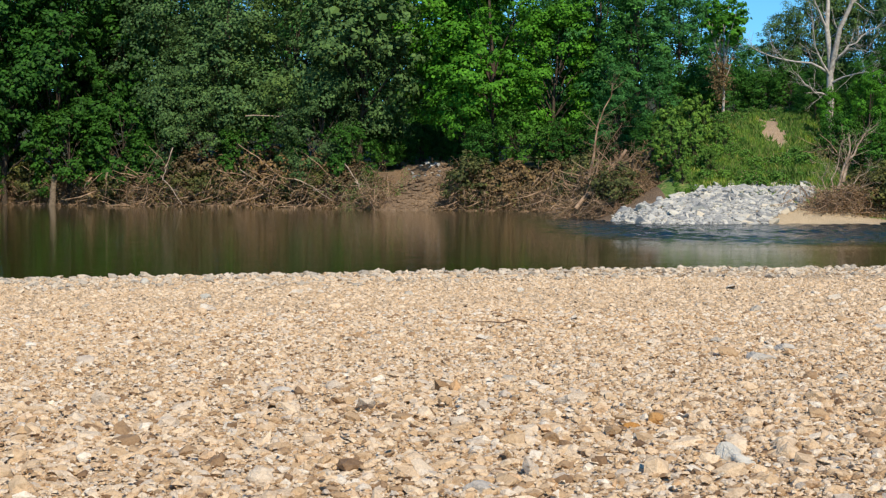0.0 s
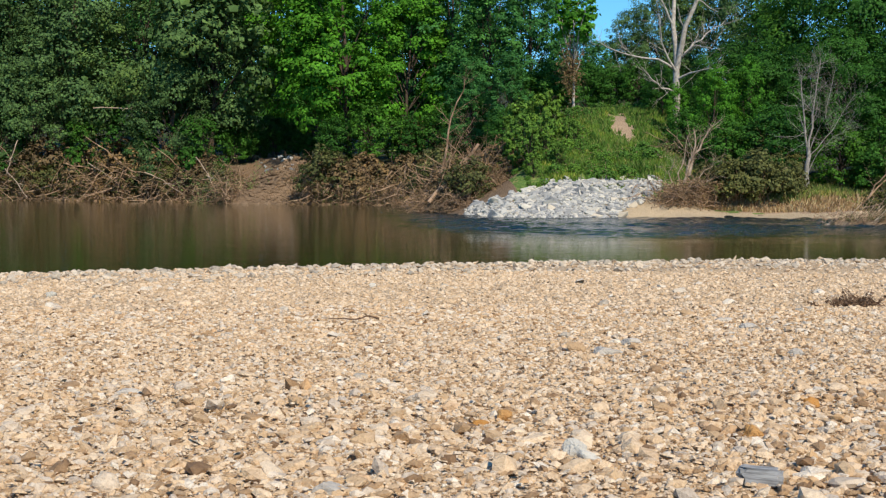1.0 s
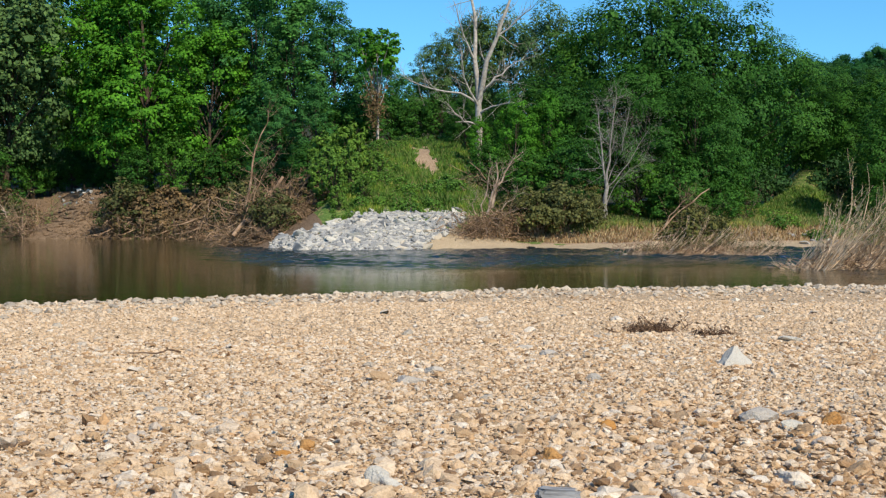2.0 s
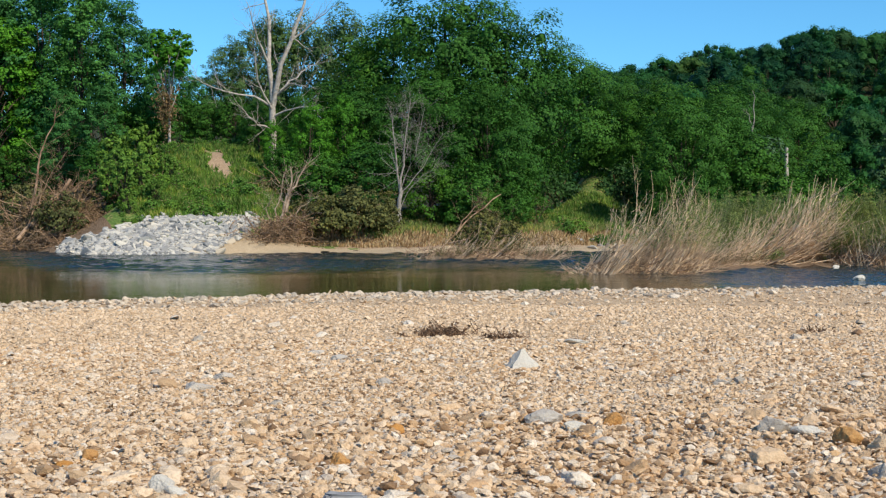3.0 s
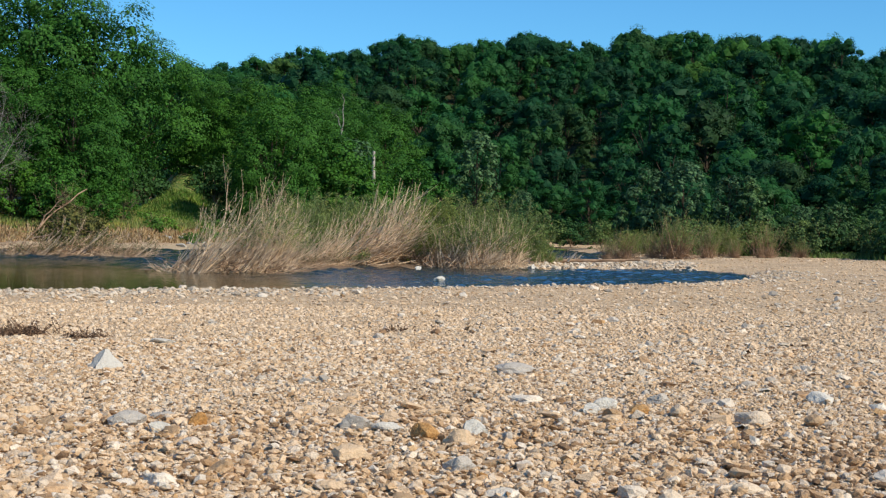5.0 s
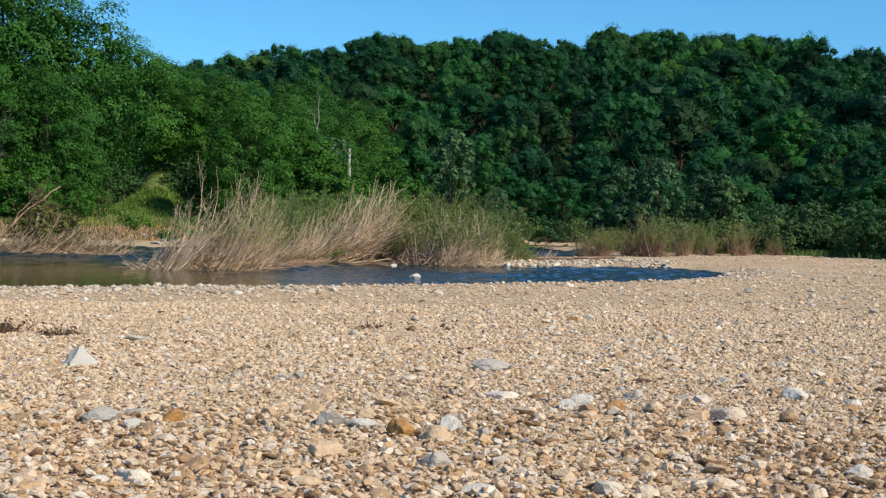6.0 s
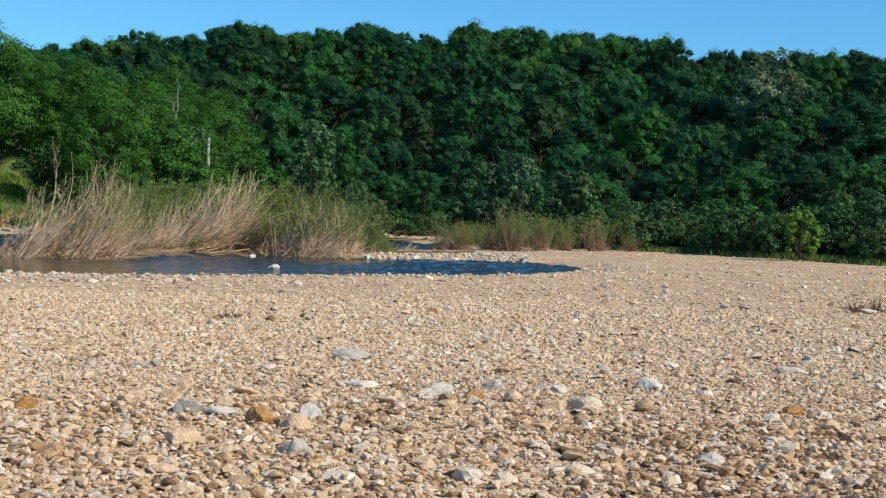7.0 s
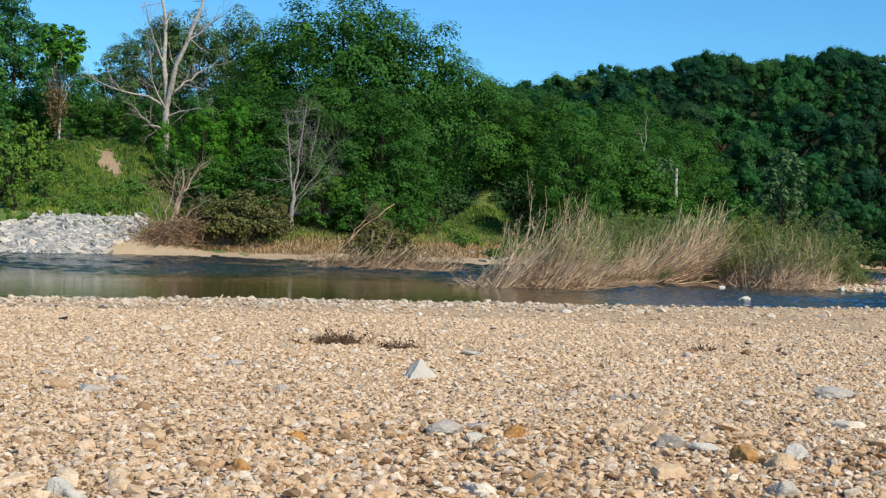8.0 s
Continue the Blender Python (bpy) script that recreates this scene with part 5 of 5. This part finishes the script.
def gravel(name, n, r0, r1, az0, az1, size, spread, tv, tf, seed, label, lift=0.25, shore=None, mat=None, thick=(0.3, 0.75), pile=0.0):
    """Chips strewn over the bar, joined: each a little crooked polyhedron lying nearly flat."""
    r = np.random.default_rng(seed)
    az_ = np.radians(r.uniform(az0, az1, n))
    r_ = np.sqrt(r.uniform(r0 * r0, r1 * r1, n))
    x, y = r_ * np.sin(az_), r_ * np.cos(az_)
    z_, d_, far_, up_ = land(x, y)
    m = (~far_) & (d_ > -0.15) & (up_ < -6)
    if shore:
        m &= (d_ > shore[0]) & (d_ < shore[0] + (shore[1] - shore[0]) * r.random(n))
    x, y, z_ = x[m], y[m], z_[m]
    n = len(x)
    s = size * np.exp(r.normal(0, spread, n)).clip(0.35, 2.7) * 0.5
    v = tv[None] * (1 + r.normal(0, 0.16, (n, len(tv), 1)).clip(-0.3, 0.3)) + r.normal(0, 0.13, (n, len(tv), 3)).clip(-0.28, 0.28)
    v = v * np.stack([s * r.uniform(0.9, 1.45, n), s * r.uniform(0.7, 1.1, n), s * r.uniform(*thick, n)], 1)[:, None]
    v = lay(v, x, y, z_ + pile * s * r.random(n) ** 2, s, r, 0.28, lift)
    k = len(tv)
    f = (tf[None] + (np.arange(n) * k)[:, None, None]).reshape(-1, 3)
    return tagged(new(name, mesh_np(name, v.reshape(-1, 3), f, [mat or M_GRAVEL])), label, "gravel", kind="stuff")


M_COARSE = stone_material("coarse chert", [(0.0, (0.20, 0.12, 0.065)), (0.16, (0.42, 0.265, 0.14)), (0.38, (0.63, 0.435, 0.26)), (0.6, (0.81, 0.62, 0.42)), (0.74, (0.57, 0.345, 0.155)), (0.88, (0.88, 0.77, 0.62)), (1.0, (0.52, 0.45, 0.37))])
M_PALE = stone_material("pale scattered stones", [(0.0, (0.42, 0.37, 0.30)), (0.5, (0.64, 0.555, 0.445)), (1.0, (0.80, 0.72, 0.60))])
M_FAR = stone_material("fine far gravel", [(0.0, (0.52, 0.37, 0.225)), (0.5, (0.69, 0.515, 0.34)), (1.0, (0.80, 0.65, 0.475))])
GR = "tan and cream chert gravel on the river bar"
gravel("gravel", 16000, 5.8, 9.0, -20, 65, 0.029, 0.55, ICO_V, ICO_F, 1, GR, thick=(0.35, 0.8), pile=0.4)
gravel("gravel", 16000, 5.8, 9.0, -20, 65, 0.026, 0.5, FLAKE_V, FLAKE_F, 21, GR, thick=(0.25, 0.6), pile=0.9)
gravel("gravel", 44000, 9.0, 12.5, -20, 65, 0.027, 0.5, FLAKE_V, FLAKE_F, 2, GR, thick=(0.3, 0.75), pile=0.4)
gravel("gravel", 60000, 12.5, 18.0, -20, 65, 0.033, 0.45, TILE_V, TILE_F, 3, GR)
gravel("gravel", 60000, 18.0, 27.0, -20, 65, 0.040, 0.4, TILE_V, TILE_F, 4, GR, mat=M_FAR)
gravel("gravel", 26000, 27.0, 48.0, -20, 65, 0.055, 0.45, OCT_V, OCT_F, 5, GR, mat=M_FAR)
gravel("gravel", 6000, 48.0, 90.0, 40, 65, 0.075, 0.4, OCT_V, OCT_F, 6, GR, mat=M_FAR)
gravel("gravel", 42000, 5.8, 9.6, -20, 65, 0.0155, 0.45, FLAKE_V, FLAKE_F, 22, GR, 0.5, thick=(0.3, 0.7), pile=2.4)
gravel("gravel", 30000, 9.6, 13.0, -20, 65, 0.018, 0.45, TILE_V, TILE_F, 27, GR, 0.5, thick=(0.3, 0.7), pile=1.6)
gravel("gravel", 1900, 5.8, 10.2, -20, 24, 0.052, 0.5, ICO_V, ICO_F, 10, GR, 0.3, thick=(0.4, 0.8), pile=0.3)
gravel("gravel", 1300, 27.0, 62.0, 12, 65, 0.095, 0.45, ICO_V, ICO_F, 24, "pale stones scattered along the far gravel bar", 0.3, mat=M_PALE, thick=(0.3, 0.6))
gravel("gravel", 480, 9.6, 24.0, 34, 65, 0.06, 0.55, FLAKE_V, FLAKE_F, 25, "larger tan and grey stones strewn over the gravel bar", 0.3, mat=M_COARSE, thick=(0.3, 0.65))
gravel("gravel", 320, 9.6, 24.0, 38, 65, 0.07, 0.5, FLAKE_V, FLAKE_F, 26, "pale cream and grey stones strewn over the gravel bar", 0.3, mat=M_PALE, thick=(0.3, 0.6))
gravel("gravel", 520, 10.5, 27.0, -20, 65, 0.066, 0.5, FLAKE_V, FLAKE_F, 23, "pale cream and grey stones strewn over the gravel bar", 0.3, mat=M_PALE, thick=(0.3, 0.6))
gravel("gravel", 12000, 5.8, 10.4, 19, 65, 0.027, 0.65, ICO_V, ICO_F, 9, "coarse tan and brown chert gravel on the river bar", 0.4, mat=M_COARSE, thick=(0.35, 0.8), pile=1.0)
M_BROWN = stone_material("brown chert", [(0.0, (0.13, 0.08, 0.045)), (0.5, (0.32, 0.20, 0.11)), (1.0, (0.55, 0.38, 0.23))])
gravel("gravel", 1600, 6.2, 9.4, 50, 65, 0.026, 0.6, FLAKE_V, FLAKE_F, 42, "dark brown chert chips on the river bar", 0.4, mat=M_BROWN, thick=(0.35, 0.8), pile=1.2)
gravel("gravel", 20000, 0.3, 5.8, -180, 180, 0.036, 0.5, TILE_V, TILE_F, 31, GR)
gravel("gravel", 16000, 5.8, 15.0, 65, 340, 0.055, 0.45, TILE_V, TILE_F, 32, GR)
M_SHORE = stone_material("shore stones", [(0.0, (0.36, 0.32, 0.26)), (0.4, (0.56, 0.48, 0.38)), (0.8, (0.70, 0.60, 0.47)), (1.0, (0.52, 0.40, 0.27))])
gravel("shore_stones", 60000, 20, 62, -20, 56, 0.062, 0.45, ICO_V, ICO_F, 7, "pale grey stones along the water's edge", 0.35, (0.15, 2.6), M_SHORE)
gravel("shore_stones", 24000, 20, 34, -20, 40, 0.062, 0.55, ICO_V, ICO_F, 8, "pale grey stones along the water's edge", 0.3, (0.5, 5.0), M_SHORE)

gravel("spit_stones", 1700, 58, 74, 39.0, 48.0, 0.12, 0.55, ICO_V, ICO_F, 41, "pale grey and white cobbles on the low gravel spit", 0.3, mat=M_SHORE, thick=(0.4, 0.8))
spit_log = tagged(new("drift_log"), "grey-brown drift log stranded along the low gravel spit", "log")
v_, f_ = tubes([bend_path((0, 0, 0.12), (3.4, 1.6, 0.16), 8, 0.03, np.random.default_rng(44))], [np.linspace(0.085, 0.05, 8)], 8)
part_np("log", mesh_np("log", v_, f_, [B_BRUSH], smooth=True), spit_log)
v_, f_ = tubes([bend_path((0.35, 0.1, 0.1), (0.75, 0.2, 0.62), 5, 0.02, np.random.default_rng(45))], [np.linspace(0.06, 0.03, 5)], 6)
part_np("stub", mesh_np("stub", v_, f_, [B_PALE], smooth=True), spit_log, "pale broken branch stub")
x, y = polar(42.6, 68.5)
place(spit_log, x, y, max(ground_z(x, y), WATER_Z), -68)

# named stones: x, y, width, height in metres
WHITES = [(5.63, 12.02, 0.286, 0.193), (4.37, 8.52, 0.158, 0.090), (1.43, 7.39, 0.162, 0.118), (1.46, 7.16, 0.129, 0.103), (6.02, 7.25, 0.214, 0.155), (7.89, 7.96, 0.202, 0.114),
          (9.71, 7.31, 0.267, 0.134), (5.67, 7.74, 0.211, 0.113), (7.62, 7.81, 0.180, 0.103), (-3.39, 20.39, 0.162, 0.097), (-5.05, 24.17, 0.213, 0.136), (7.80, 15.20, 0.281, 0.094), (2.73, 10.73, 0.130, 0.069), (1.16, 22.18, 0.122, 0.087)]
GREYS = [(4.33, 8.88, 0.240, 0.132), (4.73, 9.13, 0.202, 0.073), (2.60, 12.03, 0.299, 0.106), (3.01, 12.84, 0.207, 0.093), (4.55, 14.18, 0.199, 0.082), (4.63, 15.25, 0.213, 0.063), (5.52, 7.94, 0.250, 0.159), (8.48, 7.95, 0.201, 0.128),
         (9.06, 10.35, 0.356, 0.129), (16.18, 16.26, 0.198, 0.126), (6.74, 10.45, 0.176, 0.078), (7.47, 4.96, 0.127, 0.084), (6.97, 4.77, 0.159, 0.106), (-1.14, 9.94, 0.204, 0.071), (0.14, 6.57, 0.196, 0.077), (5.11, 6.29, 0.191, 0.140), (4.18, 11.76, 0.137, 0.088), (12.40, 7.61, 0.319, 0.080)]
TANS = [(0.78, 9.27, 0.242, 0.117), (2.70, 10.74, 0.139, 0.078), (4.76, 6.91, 0.217, 0.158), (8.22, 6.79, 0.268, 0.167), (0.07, 8.25, 0.168, 0.097), (-0.90, 6.77, 0.155, 0.107), (-1.77, 7.76, 0.187, 0.094), (7.61, 8.60, 0.279, 0.090),
        (6.48, 9.38, 0.215, 0.080), (2.72, 8.06, 0.180, 0.053), (-1.44, 18.50, 0.175, 0.102), (3.53, 6.86, 0.188, 0.109), (3.98, 6.98, 0.177, 0.113), (5.70, 7.03, 0.199, 0.142)]
OCHRES = [(4.71, 8.62, 0.177, 0.116), (2.53, 7.81, 0.148, 0.110), (3.25, 8.87, 0.111, 0.089), (5.65, 7.32, 0.210, 0.160), (7.92, 7.62, 0.190, 0.095), (5.04, 5.97, 0.123, 0.080), (1.05, 8.30, 0.105, 0.059), (1.21, 8.49, 0.121, 0.101), (9.54, 5.84, 0.202, 0.097)]
BIG = {}
for key, mat_ in (("w", M_WHITE), ("g", M_GREY), ("t", M_STONE), ("o", M_OCHRE)):
    BIG[key] = []
    for i in range(4):
        me = chiselled(300 + i + 10 * ord(key), 10 + i, 3, 0.75)
        me.materials.append(mat_)
        BIG[key].append(me)
sr = np.random.default_rng(91)
for key, rows_, label_ in (("w", WHITES, "whitish limestone block lying on the gravel bar"), ("g", GREYS, "grey flattish stone lying on the gravel bar"), ("t", TANS, "tan rounded cobble lying on the gravel bar"), ("o", OCHRES, "rust-orange chert cobble lying on the gravel bar")):
    for i, (x, y, w_, h_) in enumerate(rows_):
        if key == "w" and i == 0:
            continue
        o = new("stone", BIG[key][i % 4])
        o.matrix_basis = pose(x, y, ground_z(x, y) + h_ * 0.2, sr.uniform(-8, 8), sr.uniform(-8, 8), sr.uniform(-25, 25) - 25) @ Matrix.Diagonal((w_ * 0.58, w_ * 0.45, h_ * 0.8, 1))
        tagged(o, label_, "stone", "stones on the gravel bar")
# the pointed block
bm = bmesh.new()
bmesh.ops.create_cone(bm, segments=4, radius1=0.22, radius2=0.03, depth=0.19, cap_ends=True)
bmesh.ops.subdivide_edges(bm, edges=bm.edges[:], cuts=3, use_grid_fill=True)
for v in bm.verts:
    q = (v.co.z + 0.10) / 0.20
    v.co += Vector((noise.noise(v.co * 7), noise.noise(v.co * 7 + Vector((5, 0, 0))), noise.noise(v.co * 7 + Vector((0, 9, 0))))) * 0.035
    v.co.x += 0.02 * q
me = bpy.data.meshes.new("stone")
bm.to_mesh(me)
bm.free()
me.materials.append(M_WHITE)
o = tagged(new("stone", me), "white pointed limestone block standing on the gravel bar", "stone", "stones on the gravel bar")
o.matrix_basis = pose(5.94, 12.75, ground_z(5.94, 12.75) + 0.08, 0, 0, 38)
for i in range(250):
    az_ = sr.uniform(-18, 63)
    r_ = math.sqrt(sr.uniform(6.0 ** 2, 11.0 ** 2)) if i < 190 else sr.uniform(11, 28)
    x, y = polar(az_, r_)
    s_ = (0.042 + 0.045 * sr.random() ** 2) * (1.25 if az_ > 20 and r_ < 11 else 0.85) * (1.0 if r_ < 11 else 1.1)
    o = new("stone", STONES[int(sr.integers(10))])
    o.matrix_basis = pose(x, y, ground_z(x, y) + s_ * 0.35, sr.uniform(-14, 14), sr.uniform(-14, 14), sr.uniform(0, 360)) @ Matrix.Diagonal((s_ * sr.uniform(1.0, 1.5), s_, s_ * sr.uniform(0.7, 1.1), 1))
    tagged(o, "tan chert cobble lying on the gravel bar", "stone", "stones on the gravel bar")
for x, y, s_ in ((28.1, 36.2, 0.20), (40.4, 45.7, 0.22), (33.5, 44.5, 0.16), (47.0, 42.8, 0.16), (44.2, 46.6, 0.2), (45.5, 47.4, 0.16), (42.6, 47.6, 0.15)):
    o = new("stone", BIG["w"][int(sr.integers(4))])
    o.matrix_basis = pose(x, y, WATER_Z + s_ * 0.3, 0, 0, sr.uniform(0, 360)) @ Matrix.Diagonal((s_, s_ * 0.8, s_, 1))
    tagged(o, "white stone standing out of the shallow water", "stone", "stones in the shallows")

for i in range(16):
    az_ = -1.5 + 1.4 * sr.random() ** 0.7
    x, y = polar(az_, bank_edge(az_, 5.0 + 3.2 * sr.random()))
    s_ = 0.1 + 0.2 * sr.random()
    o = new("stone", RIP[i % 8])
    o.matrix_basis = pose(x, y, ground_z(x, y) + s_ * 0.2, sr.uniform(-20, 20), 0, sr.uniform(0, 360)) @ Matrix.Diagonal((s_ * 1.3, s_, s_, 1))
    tagged(o, "pale rock at the top of the dirt landing", "stone", "rocks on the landing")
for i in range(14):
    az_ = 27.0 + 1.9 * sr.random()
    x, y = polar(az_, 84 + 10 * sr.random())
    s_ = 0.1 + 0.16 * sr.random()
    o = new("stone", RIP[i % 8])
    o.matrix_basis = pose(x, y, ground_z(x, y) + s_ * 0.2, sr.uniform(-20, 20), 0, sr.uniform(0, 360)) @ Matrix.Diagonal((s_ * 1.3, s_, s_, 1))
    tagged(o, "pale rock in the grass of the low bank", "stone", "rocks on the low bank")

M_WET = stone_material("wet stone", [(0.0, (0.10, 0.08, 0.06)), (1.0, (0.24, 0.20, 0.16))], "object", 0.3)
WET = [stone_mesh(i, M_WET) for i in range(4)]
for i in range(22):
    az_ = -18.0 + 14.0 * sr.random() ** 1.3
    r_ = 18.0
    while land(np.array([polar(az_, r_)[0]]), np.array([polar(az_, r_)[1]]))[1][0] > -0.15 - 0.7 * (i % 5) / 5:
        r_ += 0.1
    x, y = polar(az_, r_)
    s_ = 0.06 + 0.08 * sr.random()
    o = new("stone", WET[i % 4])
    o.matrix_basis = pose(x, y, WATER_Z + s_ * 0.15, 0, 0, sr.uniform(0, 360)) @ Matrix.Diagonal((s_ * 1.4, s_, s_ * 0.8, 1))
    tagged(o, "dark wet stone at the edge of the river", "stone", "wet stones at the water's edge")

# driftwood block, stick and dead weeds
bm = bmesh.new()
bmesh.ops.create_cube(bm, size=1.0)
bmesh.ops.bevel(bm, geom=bm.edges[:], offset=0.12, segments=2, affect="EDGES")
bmesh.ops.subdivide_edges(bm, edges=bm.edges[:], cuts=2, use_grid_fill=True)
for v in bm.verts:
    v.co.z += 0.08 * noise.noise(Vector((v.co.x * 1.5, v.co.y * 9, v.co.z * 9)))
    v.co.x += 0.2 * noise.noise(Vector((v.co.y * 5, v.co.z * 8, 3)))
    v.co = Vector((v.co.x * 0.20, v.co.y * 0.10, v.co.z * 0.085))
me = bpy.data.meshes.new("driftwood")
bm.to_mesh(me)
bm.free()
M_DRIFT, nt_, b_ = base_material("weathered wood", 0.85, 0.2)
mp_ = nt_.nodes.new("ShaderNodeMapping")
tc_ = nt_.nodes.new("ShaderNodeTexCoord")
nt_.links.new(tc_.outputs["Object"], mp_.inputs["Vector"])
mp_.inputs["Scale"].default_value = (6, 60, 60)
gn_ = tex_noise(nt_, 1.0, 4.0, mp_.outputs[0])
nt_.links.new(ramp(nt_, [(0.3, (0.10, 0.10, 0.10)), (0.6, (0.36, 0.36, 0.36))], gn_.outputs[0]).outputs[0], b_.inputs["Base Color"])
bump(nt_, b_, gn_.outputs[0], 0.8, 0.006)
me.materials.append(M_DRIFT)
o = tagged(new("driftwood", me), "grey weathered driftwood block lying on the gravel", "driftwood")
o.matrix_basis = pose(2.15, 6.56, ground_z(2.15, 6.56) + 0.05, 0, 4, -14)
M_DEAD = bark_material("dead weed", (0.10, 0.06, 0.04), (0.25, 0.16, 0.10), 20.0)
p_ = resample([(0, 0, 0.03), (0.15, -0.02, 0.035), (0.32, 0, 0.02), (0.42, 0.05, 0.06), (0.55, 0.02, 0.03)], 9)
v_, f_ = tubes([p_], [np.linspace(0.006, 0.012, 9)], 5)
o = tagged(new("stick", mesh_np("stick", v_, f_, [M_DEAD])), "thin dark driftwood stick lying on the gravel", "stick")
o.location = (0.33, 15.62, ground_z(0.33, 15.6) + 0.02)


def dead_weed(x, y, size, n, seed):
    r = np.random.default_rng(seed)
    a = np.stack([r.normal(0, size * 0.35, n), r.normal(0, size * 0.2, n), np.zeros(n)], 1)
    way = unit(np.stack([r.normal(0, 0.8, n), r.normal(0, 0.6, n), r.uniform(0.05, 0.9, n)], 1))
    L = size * r.uniform(0.12, 0.42, n)
    p = a[:, None] + way[:, None] * (L[:, None] * np.linspace(0, 1, 5))[..., None] + np.cumsum(r.normal(0, 0.012, (n, 5, 3)), 1)
    p[:, :, 2] = np.maximum(p[:, :, 2], 0.0)
    v, f = tubes(p, np.full((n, 5), 0.006) * np.linspace(1.3, 0.6, 5), 3)
    thing = tagged(new("dead_weed"), "small tangle of dead brown weed on the gravel", "weed", "dead weeds on the bar")
    tagged(part_np("stalk_tangle", mesh_np("stalk_tangle", v, f, [M_DEAD]), thing), kind="stuff")
    c = p[r.integers(0, n, n * 2), r.integers(2, 5, n * 2)]
    v, f = leaves(c, unit(r.normal(size=(len(c), 3))), 0.05, 0.025, r)
    tagged(part_np("dead_leaf_litter", mesh_np("dead_leaf_litter", v, f, [M_DEAD]), thing), kind="stuff")
    thing.location = (x, y, ground_z(x, y))
    return thing


dead_weed(6.95, 17.35, 0.52, 240, 1)
dead_weed(7.36, 16.45, 0.40, 80, 2)
dead_weed(24.6, 13.6, 0.8, 120, 3)
dead_weed(11.5, 15.6, 0.25, 30, 4)
